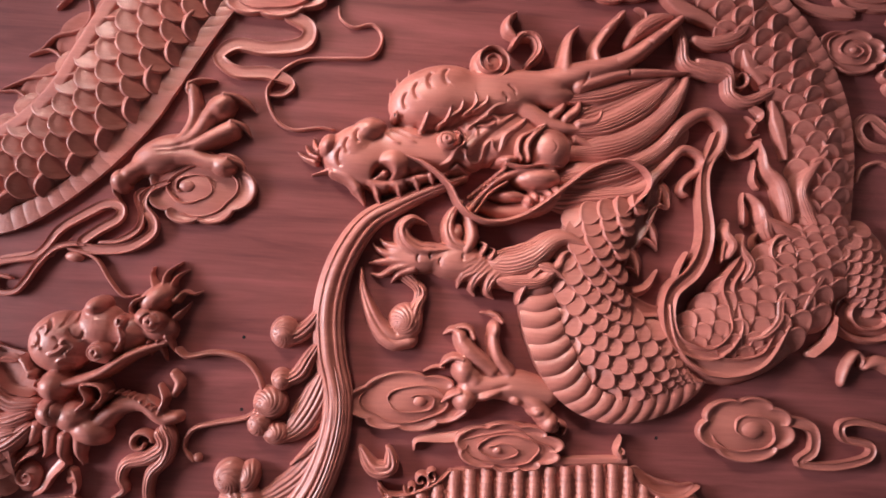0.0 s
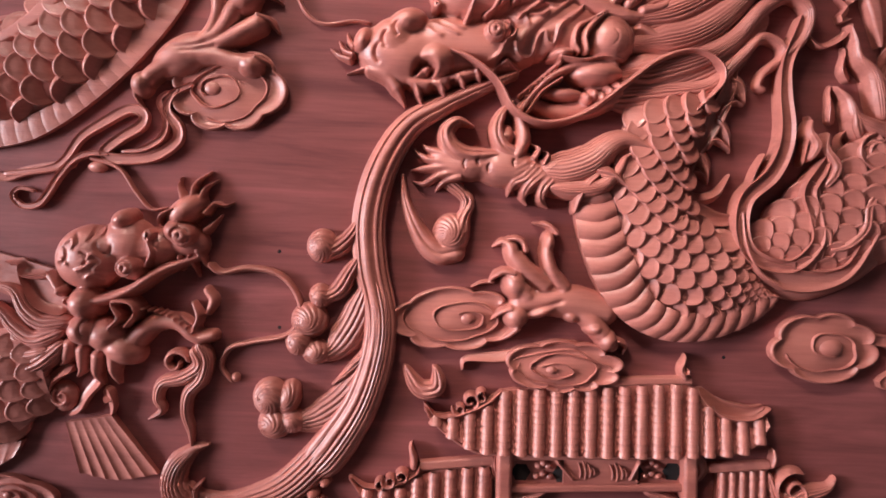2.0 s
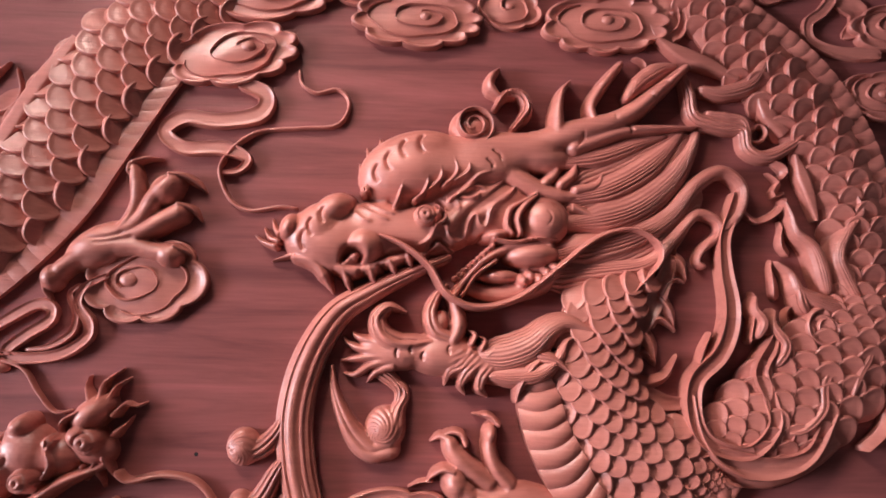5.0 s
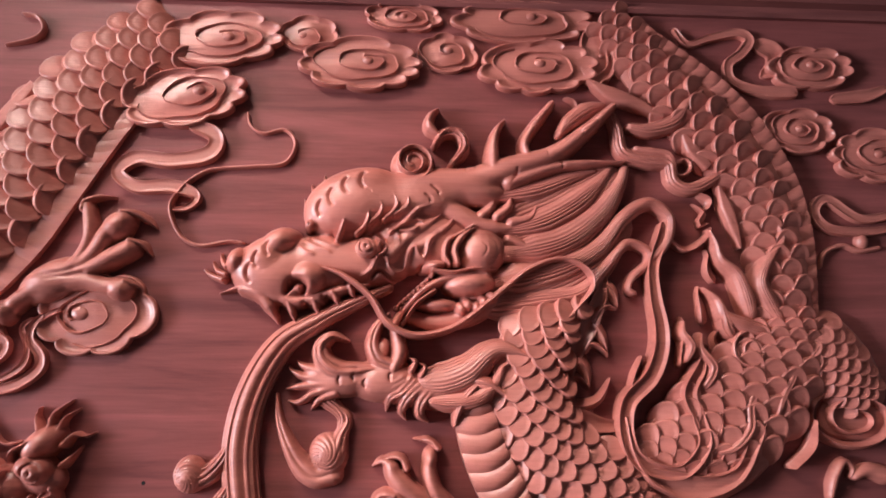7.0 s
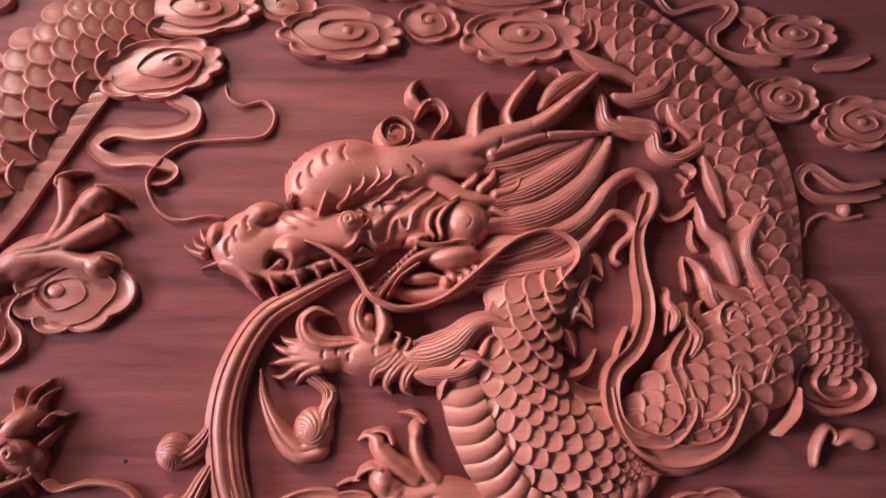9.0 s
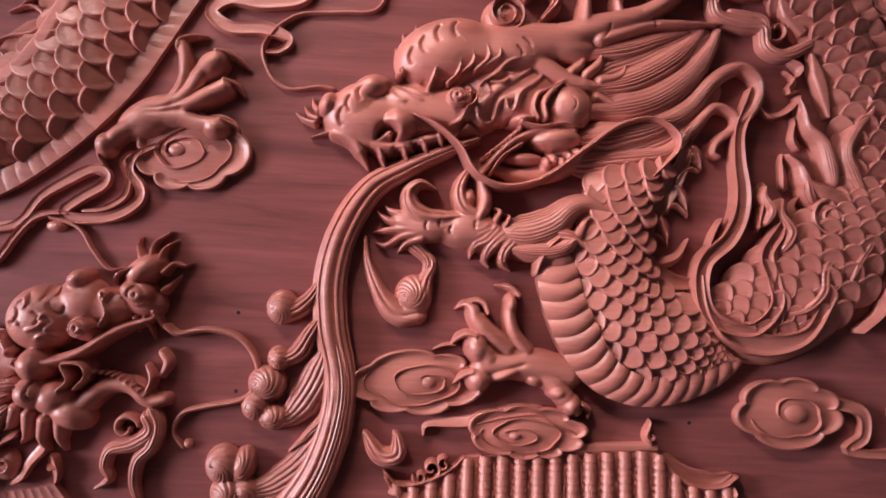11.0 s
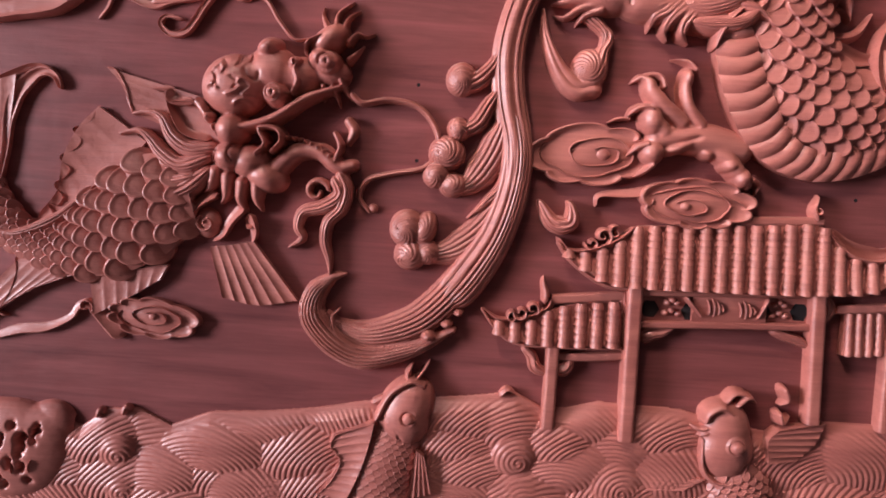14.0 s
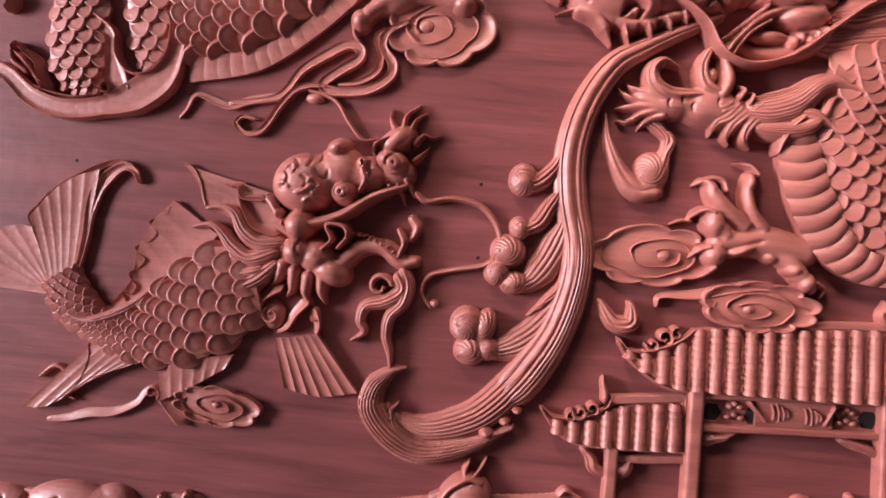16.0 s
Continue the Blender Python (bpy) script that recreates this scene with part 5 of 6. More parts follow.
drop.roll([(-0.122, 1.636), (-0.116, 1.603), (-0.098, 1.566), (-0.077, 1.546), (-0.058, 1.548)], [5, 12, 20, 30, 30], [10, 14, 17, 18, 17], k=3, strands=2, cut=0.18)
drop.roll([(-0.051, 1.575), (-0.047, 1.591), (-0.040, 1.605), (-0.044, 1.616), (-0.061, 1.624)], [26, 18, 12, 10, 4], [19, 16, 13, 12, 9], k=3, strands=3, cut=0.2)
drop.ball((-0.061, 1.569), 23, 25, 22, spin=-1, lines=5)
drop.build("drop", plume)
sweep("drop", [(-0.112, 1.409), (-0.092, 1.381), (-0.071, 1.383), (-0.072, 1.403), (-0.078, 1.409)], [6, 18, 24, 20, 5], [9, 15, 18, 19, 14], plume, kind="strands", strands=3)
sweep("hair_wisp", [(-0.076, 1.636), (-0.056, 1.623), (-0.046, 1.610), (-0.050, 1.594)], [16, 18, 14, 6], [10, 12, 12, 10], plume, kind="strands", strands=4)

# second leg of the coil, on the far west: ribbon, scales and flames
rear = thing("dragon_leg_carving", "scaly dragon thigh with flame ribbons carved in rosewood", "dragon carving", (0, 0))
clad("thigh", [(-0.773, 1.777), (-0.762, 1.735), (-0.755, 1.693), (-0.760, 1.642), (-0.761, 1.615)], [(-0.833, 1.774), (-0.829, 1.731), (-0.831, 1.681), (-0.822, 1.638), (-0.795, 1.613)], [14, 16, 17, 16, 13], rear, 3, sense=1, across=(-0.85, 0.85), size=1.3, pitch=0.75, thick=1.1, turn=20)
clad("thigh", [(-0.738, 1.765), (-0.731, 1.715), (-0.724, 1.680), (-0.710, 1.650)], [(-0.674, 1.769), (-0.674, 1.719), (-0.676, 1.683), (-0.693, 1.650)], [9, 10, 10, 8], rear, 2, sense=1, across=(-0.8, 0.8), size=1.25, pitch=0.8, thick=0.9, turn=20)
sweep("ribbon", [(-0.906, 1.646), (-0.879, 1.633), (-0.848, 1.608), (-0.809, 1.596), (-0.765, 1.599), (-0.718, 1.615), (-0.683, 1.640), (-0.665, 1.673), (-0.661, 1.713), (-0.672, 1.762)], [18, 22, 28, 27, 28, 46, 44, 26, 20, 18], [15, 16, 17, 17, 17, 16, 16, 16, 16, 15], rear, kind="rimmed", label="smooth flat ribbon with raised rims")
sweep("ribbon", [(-0.798, 1.747), (-0.791, 1.719), (-0.770, 1.706), (-0.750, 1.693), (-0.746, 1.668), (-0.738, 1.637), (-0.729, 1.616)], [10, 14, 22, 16, 18, 34, 30], [17, 18, 18, 18, 18, 17, 15], rear, kind="rimmed")
sweep("ribbon_edge", [(-0.742, 1.693), (-0.740, 1.669), (-0.727, 1.650), (-0.709, 1.645), (-0.688, 1.654), (-0.674, 1.676), (-0.671, 1.709), (-0.680, 1.729)], [4, 5, 5, 5, 5, 5, 5, 3], 19, rear)
sweep("ribbon_edge", [(-0.845, 1.622), (-0.822, 1.615), (-0.792, 1.611), (-0.764, 1.615)], [3, 4, 4, 3], 19, rear)
curl("flame_curl", (-0.748, 1.624), 9, 1.1, 4, 20, rear, start=90)
for path in ([(-0.882, 1.667), (-0.872, 1.675), (-0.864, 1.664), (-0.848, 1.649), (-0.844, 1.630), (-0.834, 1.622)], [(-0.882, 1.667), (-0.877, 1.650), (-0.857, 1.636)]):
    sweep("flame", path, [3, 6, 7, 9, 9, 10], [15, 17, 18, 20, 20], rear, kind="edge")
for path in ([(-0.834, 1.630), (-0.840, 1.651), (-0.859, 1.664), (-0.872, 1.672)], [(-0.877, 1.663), (-0.861, 1.650), (-0.843, 1.630), (-0.835, 1.619)], [(-0.844, 1.622), (-0.836, 1.612), (-0.828, 1.623), (-0.846, 1.651)], [(-0.888, 1.713), (-0.880, 1.728), (-0.886, 1.742)]):
    sweep("flame", path, [8, 10, 8, 2], [20, 22, 18], rear, kind="edge")

# ---- the fish with a dragon's head ----
fish = thing("fish_dragon_carving", "scaly fish with a dragon's head carved in reddish rosewood", "fish carving", (0, 0))
clad("body", [(-0.772, 1.393), (-0.757, 1.368), (-0.726, 1.342), (-0.685, 1.352), (-0.648, 1.393), (-0.602, 1.432), (-0.548, 1.437)], [(-0.816, 1.363), (-0.799, 1.328), (-0.754, 1.303), (-0.693, 1.282), (-0.627, 1.285), (-0.571, 1.310), (-0.527, 1.351)],
     [12, 15, 18, 22, 25, 25, 20], fish, 4, sense=-1, across=(-0.88, 0.88), size=1.3, pitch=0.78, thick=1.25)
sweep("rump", [(-0.780, 1.334), (-0.748, 1.330), (-0.702, 1.349), (-0.667, 1.378), (-0.653, 1.394)], [5, 12, 16, 12, 3], [19, 23, 24, 22, 17], fish, kind="strands", strands=4)
fan("tail_fin", [(-0.812, 1.366), (-0.798, 1.382), (-0.775, 1.391)], [(-0.842, 1.454), (-0.813, 1.489), (-0.785, 1.510), (-0.753, 1.521)], 6, 5, 11, fish, bow=-2, deep=0.9)
fan("tail_fin", [(-0.817, 1.356), (-0.811, 1.368)], [(-0.923, 1.363), (-0.905, 1.423), (-0.861, 1.442), (-0.838, 1.442)], 6, 5, 10, fish, bow=-2, deep=0.9)
sweep("tail_edge", [(-0.775, 1.392), (-0.768, 1.433), (-0.764, 1.470), (-0.752, 1.503), (-0.727, 1.526), (-0.709, 1.523), (-0.701, 1.507)], [5, 8, 10, 15, 16, 10, 4], [11, 10, 10, 10, 10, 11, 10], fish, kind="cove")
sweep("tail_edge", [(-0.837, 1.441), (-0.843, 1.455), (-0.831, 1.470), (-0.813, 1.490), (-0.785, 1.510), (-0.754, 1.526), (-0.730, 1.534), (-0.710, 1.530)], [3, 5, 5, 5, 5, 6, 6, 3], 10, fish, kind="edge")
fan("dorsal_fin", [(-0.740, 1.330), (-0.695, 1.351), (-0.647, 1.389), (-0.623, 1.414), (-0.596, 1.450)], [(-0.722, 1.358), (-0.703, 1.385), (-0.697, 1.424), (-0.679, 1.462), (-0.654, 1.489)], 7, 5, 8, fish, deep=0.6, bow=-2)
sweep("fin_edge", [(-0.736, 1.347), (-0.719, 1.345), (-0.707, 1.355), (-0.713, 1.366), (-0.702, 1.364), (-0.695, 1.377), (-0.706, 1.391), (-0.694, 1.399), (-0.686, 1.412), (-0.700, 1.425), (-0.681, 1.435), (-0.673, 1.448), (-0.684, 1.460), (-0.663, 1.469), (-0.655, 1.487)], [3, 4, 4, 3, 4, 4, 3, 4, 4, 3, 4, 4, 3, 4, 3], 8, fish, kind="edge")
fan("neck_fin", [(-0.526, 1.507), (-0.511, 1.483), (-0.503, 1.446)], [(-0.645, 1.536), (-0.627, 1.516), (-0.614, 1.484)], 4, 9, 6, fish, deep=0.6, bow=-2)
sweep("fin_edge", [(-0.647, 1.537), (-0.636, 1.533), (-0.624, 1.515), (-0.619, 1.498), (-0.614, 1.484)], [3, 5, 4, 4, 3], 8, fish, kind="edge")
fan("pectoral_fin", [(-0.511, 1.326), (-0.486, 1.330), (-0.458, 1.336)], [(-0.495, 1.263), (-0.451, 1.256), (-0.402, 1.265)], 6, 13, 9, fish, deep=2.5)
fan("belly_fin", [(-0.661, 1.288), (-0.614, 1.292), (-0.563, 1.301)], [(-0.653, 1.233), (-0.618, 1.252), (-0.573, 1.281)], 6, 10, 11, fish, deep=1.2)
fan("belly_fin", [(-0.743, 1.302), (-0.717, 1.290), (-0.675, 1.283)], [(-0.834, 1.209), (-0.797, 1.215), (-0.740, 1.257)], 6, 10, 11, fish, deep=1.2)
sweep("fin_edge", [(-0.754, 1.299), (-0.754, 1.276), (-0.772, 1.238), (-0.805, 1.219)], [4, 6, 6, 3], 12, fish, kind="edge")
for path, w in (([(-0.504, 1.447), (-0.538, 1.444), (-0.561, 1.458), (-0.575, 1.480), (-0.593, 1.486), (-0.614, 1.482)], [16, 24, 22, 16, 9, 3]), ([(-0.510, 1.438), (-0.547, 1.424), (-0.572, 1.436), (-0.588, 1.453), (-0.603, 1.463), (-0.630, 1.457)], [16, 24, 22, 16, 9, 3]), ([(-0.510, 1.424), (-0.543, 1.396), (-0.574, 1.388), (-0.605, 1.400), (-0.629, 1.391), (-0.651, 1.395)], [16, 26, 24, 16, 10, 3]),
                ([(-0.526, 1.413), (-0.560, 1.406), (-0.583, 1.419), (-0.592, 1.433)], [14, 18, 14, 4])):
    sweep("neck_lock", path, w, [24, 26, 24, 20, 16, 11], fish, kind="strands", strands=4)
sweep("neck_spine", [(-0.514, 1.458), (-0.545, 1.465), (-0.559, 1.482), (-0.568, 1.501), (-0.570, 1.512), (-0.584, 1.512)], [12, 10, 9, 7, 6, 3], [22, 21, 18, 16, 14, 11], fish, kind="edge")
sweep("neck_spine", [(-0.568, 1.497), (-0.546, 1.498), (-0.529, 1.495), (-0.516, 1.485)], [4, 6, 9, 8], [15, 19, 24, 28], fish, kind="edge")
for path in ([(-0.505, 1.394), (-0.529, 1.378), (-0.542, 1.355), (-0.563, 1.343)], [(-0.472, 1.379), (-0.488, 1.360), (-0.498, 1.341), (-0.511, 1.333)], [(-0.467, 1.369), (-0.459, 1.348), (-0.461, 1.332)], [(-0.535, 1.502), (-0.564, 1.503), (-0.568, 1.515), (-0.590, 1.515)], [(-0.459, 1.355), (-0.470, 1.358)]):
    sweep("barbel", path, [14, 12, 9, 3], [20, 18, 15, 11], fish, kind="edge")
dome("ear_boss", (-0.518, 1.355), 17, 19, 11, fish)
curl("ear_curl", (-0.518, 1.355), 12, 1.4, 6, 13, fish, start=120)
face = Clay((-0.532, 1.324), (-0.319, 1.644), 0.0012)
face.mound((-0.488, 1.523), 42, 39, 40, rot=25, k=8).mound((-0.445, 1.540), 36, 34, 31, k=10).mound((-0.447, 1.570), 17, 13, 33, rot=30, k=5).mound((-0.409, 1.539), 30, 24, 26, rot=20, k=8)
face.mound((-0.376, 1.583), 28, 17, 35, rot=38, k=2.5).mound((-0.374, 1.546), 26, 20, 24, rot=-10, k=4).mound((-0.384, 1.560), 17, 16, 39, k=0.8).line([(-0.375, 1.560), (-0.372, 1.559)], 9, -14)
face.roll([(-0.401, 1.565), (-0.399, 1.577), (-0.384, 1.586)], [5, 7, 6], [33, 36, 35], k=1.5)
face.mound((-0.435, 1.515), 18, 17, 37, k=1.5).mound((-0.436, 1.515), 12.5, 12.5, 45, k=0.5, p=0.14)
for c, r in (((-0.436, 1.515), 0.0075), ((-0.375, 1.555), 0.0095)):
    if r > 0.008:
        face.mound(c, 17, 16, 42, k=1.0, p=0.35)
    face.line([(c[0] + r * math.cos(a), c[1] + r * math.sin(a)) for a in np.linspace(0, 6.2, 16)], 3.4, -4.5)
    face.line([(c[0] - 0.001, c[1]), (c[0] + 0.001, c[1])], 6.5, -11)
face.mound((-0.414, 1.553), 9, 9, 35, k=1, p=0.35).line([(-0.415, 1.553), (-0.413, 1.553)], 8, -10)
for path in ([(-0.482, 1.520), (-0.472, 1.529), (-0.463, 1.521), (-0.471, 1.510), (-0.456, 1.508)], [(-0.484, 1.499), (-0.474, 1.505), (-0.463, 1.499), (-0.469, 1.489)], [(-0.492, 1.509), (-0.482, 1.513), (-0.472, 1.521)], [(-0.509, 1.539), (-0.499, 1.546), (-0.493, 1.537)], [(-0.516, 1.517), (-0.508, 1.522), (-0.500, 1.515)]):
    face.line(path, 5.5, 3.6)
for path in ([(-0.473, 1.542), (-0.467, 1.532), (-0.458, 1.530), (-0.455, 1.540)], [(-0.487, 1.532), (-0.479, 1.526), (-0.482, 1.516)]):
    face.line(path, 5, -3)
for c, r in (((-0.490, 1.553), 11), ((-0.503, 1.542), 9), ((-0.515, 1.526), 10), ((-0.474, 1.556), 8)):
    face.lip([(c[0] - r * 0.001 * math.cos(a), c[1] + r * 0.0012 * math.sin(a)) for a in (2.0, 2.5, 3.0, 3.5, 4.0)], 9, 4)
face.roll([(-0.507, 1.472), (-0.468, 1.475), (-0.434, 1.488), (-0.400, 1.512), (-0.359, 1.529)], [14, 16, 16, 15, 8], [32, 34, 33, 31, 24], k=1.2)
face.mound((-0.489, 1.470), 22, 22, 41, k=1.5).mound((-0.490, 1.438), 22, 20, 41, k=1.5).mound((-0.465, 1.433), 26, 22, 36, k=2).mound((-0.446, 1.417), 28, 20, 32, rot=-20, k=3)
for c, r in (((-0.495, 1.471), 12), ((-0.494, 1.437), 12), ((-0.476, 1.443), 12)):
    face.lip([(c[0] + r * 0.001 * math.cos(a), c[1] + r * 0.0012 * math.sin(a)) for a in (2.2, 2.7, 3.2, 3.7, 4.2)], 8, 5)
face.roll([(-0.455, 1.444), (-0.445, 1.456), (-0.452, 1.473), (-0.432, 1.474), (-0.426, 1.461), (-0.437, 1.446)], [8, 9, 9, 9, 8, 6], 36, k=0.8)
face.roll([(-0.436, 1.425), (-0.409, 1.448), (-0.381, 1.450), (-0.358, 1.434), (-0.341, 1.436)], [30, 24, 22, 24, 16], [24, 22, 22, 24, 20], k=3)
face.line([(-0.424, 1.461), (-0.396, 1.465), (-0.374, 1.451), (-0.355, 1.438)], 8, -8)
for i in range(9):
    p, q = (-0.421, 1.465), (-0.362, 1.441)
    face.mound((p[0] + (q[0] - p[0]) * i / 8, p[1] + (q[1] - p[1]) * i / 8 + 0.006 * math.sin(i / 8 * 3.1)), 3, 3, 24, k=0.3)
face.roll([(-0.365, 1.474), (-0.357, 1.459), (-0.361, 1.445)], [6, 9, 7], [14, 22, 22], k=0.8).roll([(-0.349, 1.489), (-0.342, 1.478), (-0.348, 1.463)], [12, 14, 8], [14, 15, 12], k=1)
for spike in ([(-0.352, 1.582), (-0.343, 1.593), (-0.332, 1.591), (-0.322, 1.595)], [(-0.360, 1.589), (-0.355, 1.610), (-0.341, 1.621)], [(-0.368, 1.595), (-0.366, 1.616), (-0.349, 1.631)], [(-0.378, 1.596), (-0.385, 1.611), (-0.384, 1.623)], [(-0.351, 1.561), (-0.340, 1.573), (-0.335, 1.580)], [(-0.380, 1.528), (-0.378, 1.517), (-0.380, 1.512)], [(-0.369, 1.528), (-0.363, 1.515), (-0.360, 1.505)], [(-0.359, 1.536), (-0.350, 1.519), (-0.340, 1.513)]):
    face.roll(spike, [9, 7, 4, 2], [24, 18, 13, 9], k=1.5)
face.roll([(-0.415, 1.518), (-0.409, 1.532), (-0.413, 1.546), (-0.407, 1.557)], [8, 9, 8, 5], [34, 34, 33, 30], k=0.8)
face.mound((-0.515, 1.483), 8, 8, 34, k=0.5).roll([(-0.546, 1.504), (-0.531, 1.501), (-0.519, 1.487)], [8, 14, 12], [18, 24, 28], k=1)
for leaf in ([(-0.492, 1.413), (-0.494, 1.391), (-0.500, 1.380)], [(-0.474, 1.407), (-0.476, 1.386), (-0.469, 1.372)], [(-0.456, 1.409), (-0.456, 1.388), (-0.450, 1.374)], [(-0.507, 1.419), (-0.513, 1.401), (-0.521, 1.393)]):
    face.roll(leaf, [22, 16, 3], [24, 20, 12], k=1.5)
face.build("head", fish)
sweep("whisker", [(-0.348, 1.523), (-0.333, 1.512), (-0.302, 1.518), (-0.266, 1.512), (-0.244, 1.489), (-0.238, 1.462), (-0.254, 1.439), (-0.295, 1.429), (-0.322, 1.420), (-0.331, 1.398), (-0.317, 1.379)], [8, 8, 8, 8, 8, 8, 7, 7, 7, 6, 5], [22, 16, 12, 10, 10, 11, 12, 11, 10, 9, 8], fish)
dome("whisker_tip", (-0.314, 1.385), 6, 6, 8, fish)
for path, w, count in (([(-0.358, 1.429), (-0.348, 1.407), (-0.353, 1.383), (-0.368, 1.365), (-0.371, 1.341), (-0.365, 1.320), (-0.363, 1.299)], [16, 19, 18, 16, 14, 11, 3], 4), ([(-0.364, 1.422), (-0.355, 1.400), (-0.375, 1.384), (-0.399, 1.376), (-0.405, 1.357), (-0.399, 1.343), (-0.417, 1.330)], [14, 20, 20, 17, 14, 10, 3], 4)):
    sweep("beard_lock", path, w, [22, 20, 19, 18, 16, 14, 11], fish, kind="strands", strands=count)
curl("beard_curl", (-0.383, 1.402), 16, 1.1, 9, 17, fish, start=0, spin=1, inner=0.2)

# ---- the gate ----
gate = thing("gate_carving", "roofed ceremonial gate with tiled eaves carved in rosewood", "gate carving", (0, 0))


def tile_mesh():
    n, verts, faces = 8, [], []
    for q, r in ((0.0, 0.64), (0.5, 0.9), (0.92, 1.0), (1.0, 0.5)):
        for i in range(n + 1):
            a = math.pi * i / n
            verts.append((0.5 * r * math.cos(a), -0.85 * r * math.sin(a) * 0.62, -q))
    k = n + 1
    faces = [(a * k + i, a * k + i + 1, (a + 1) * k + i + 1, (a + 1) * k + i) for a in range(3) for i in range(n)]
    me = bpy.data.meshes.new("roof_tile")
    me.from_pydata(verts, [], faces)
    me.materials.append(CARVED)
    me.shade_smooth()
    me.set_sharp_from_angle(angle=radians(45))
    return me


TILE = tile_mesh()


def tiled_roof(ridge, eave, columns, rows, h0, h1, name="roof"):
    """A roof slope between its ridge line and its eave line, clad in columns of barrel tiles."""
    def level(curve, x):
        q = spline(curve, 80)
        return np.stack([x, np.interp(x, q[:, 0], q[:, 1])], 1)

    x0, x1 = max(ridge[0][0], eave[0][0]), min(ridge[-1][0], eave[-1][0])
    xs = x0 + (x1 - x0) * (np.arange(columns) + 0.5) / columns
    a, b = level(ridge, xs), level(eave, xs)
    n = 40
    ra, rb = level(ridge, np.linspace(x0, x1, n)), level(eave, np.linspace(x0, x1, n))
    verts = [(p[0], -h0 / 1000, p[1]) for p in ra] + [(p[0], -h1 / 1000, p[1]) for p in rb] + [(p[0], 0.004, p[1] - 0.001) for p in rb] + [(p[0], 0.004, p[1]) for p in ra]
    faces = [(s * n + i, (s + 1) * n + i, (s + 1) * n + i + 1, s * n + i + 1) for s in range(2) for i in range(n - 1)]
    faces += [(3 * n + i, i, i + 1, 3 * n + i + 1) for i in range(n - 1)] + [(0, 3 * n, 2 * n, n), (n - 1, 2 * n - 1, 3 * n - 1, 4 * n - 1)]
    roof = mesh_part(name, verts, faces, gate, None, "", 30)
    wide = np.hypot(*(a[1] - a[0])) if columns > 1 else 0.02
    for i in range(columns):
        d = b[i] - a[i]
        span = float(np.hypot(*d))
        count = max(2, int(round(rows * span / np.hypot(*(b[columns // 2] - a[columns // 2])))))
        for r in range(count):
            f = r / count
            p = a[i] + d * f
            y = h0 + (h1 - h0) * f + 0.6
            ob = new("roof_tile", TILE)
            ob.parent = roof
            lean = math.atan2(d[0], -d[1])
            ob.matrix_local = Matrix.Translation((p[0], -y / 1000, p[1])) @ Matrix.Rotation(-lean, 4, "Y") @ Matrix.Rotation(radians(6), 4, "X") @ Matrix.Diagonal((wide * 0.84, wide * 0.95, span / count * 1.1, 1))
    return roof


def post(a, b, width, h, name="pillar"):
    ob = sweep(name, [a, ((a[0] + b[0]) / 2, (a[1] + b[1]) / 2), b], width, h, gate, kind="flat")
    return ob


tiled_roof([(-0.081, 1.352), (-0.050, 1.352), (-0.009, 1.366), (0.011, 1.383), (0.094, 1.389), (0.164, 1.394), (0.234, 1.398), (0.259, 1.375), (0.286, 1.361), (0.333, 1.361)], [(-0.081, 1.351), (-0.060, 1.333), (-0.020, 1.312), (0.028, 1.309), (0.098, 1.310), (0.176, 1.311), (0.247, 1.314), (0.303, 1.320), (0.324, 1.334), (0.335, 1.358)], 20, 10, 10, 20)
sweep("ridge_beam", [(0.094, 1.393), (0.164, 1.399), (0.238, 1.403)], [10, 10, 10], 12, gate, kind="flat")
sweep("eave_beam", [(-0.085, 1.359), (-0.063, 1.333), (-0.020, 1.308), (0.029, 1.307), (0.176, 1.309), (0.303, 1.317)], [5, 8, 7, 6, 6, 6], [17, 18, 19, 19, 19, 18], gate)
sweep("hip_ridge", [(0.237, 1.395), (0.254, 1.372), (0.281, 1.356), (0.315, 1.355), (0.339, 1.372)], [8, 10, 12, 12, 4], [16, 20, 23, 22, 16], gate, kind="edge")
sweep("hip_ridge", [(-0.086, 1.364), (-0.071, 1.347), (-0.043, 1.348), (-0.009, 1.363), (0.011, 1.382)], [4, 9, 11, 11, 8], [16, 22, 23, 22, 18], gate, kind="edge")
sweep("hip_board", [(0.245, 1.392), (0.272, 1.371), (0.307, 1.366), (0.332, 1.374)], [14, 22, 20, 4], [9, 11, 11, 8], gate, kind="cove")
for c, r in (((-0.030, 1.369), 9), ((-0.043, 1.359), 7), ((-0.016, 1.374), 7)):
    curl("ridge_beast", c, r * 1.25, 1.3, r * 0.62, 15, gate, start=200 + 9000 * c[0], base=3)
sweep("finial", [(0.231, 1.402), (0.225, 1.416), (0.229, 1.430), (0.229, 1.435)], [8, 10, 8, 3], [16, 17, 15, 11], gate)
curl("finial_curl", (0.229, 1.416), 8, 1.2, 4, 17, gate, start=90)
sweep("finial", [(-0.095, 1.280), (-0.095, 1.294), (-0.099, 1.308), (-0.098, 1.315)], [10, 11, 8, 3], [15, 17, 15, 11], gate)
sweep("finial", [(0.343, 1.297), (0.346, 1.311), (0.344, 1.323)], [9, 9, 3], [14, 15, 11], gate)
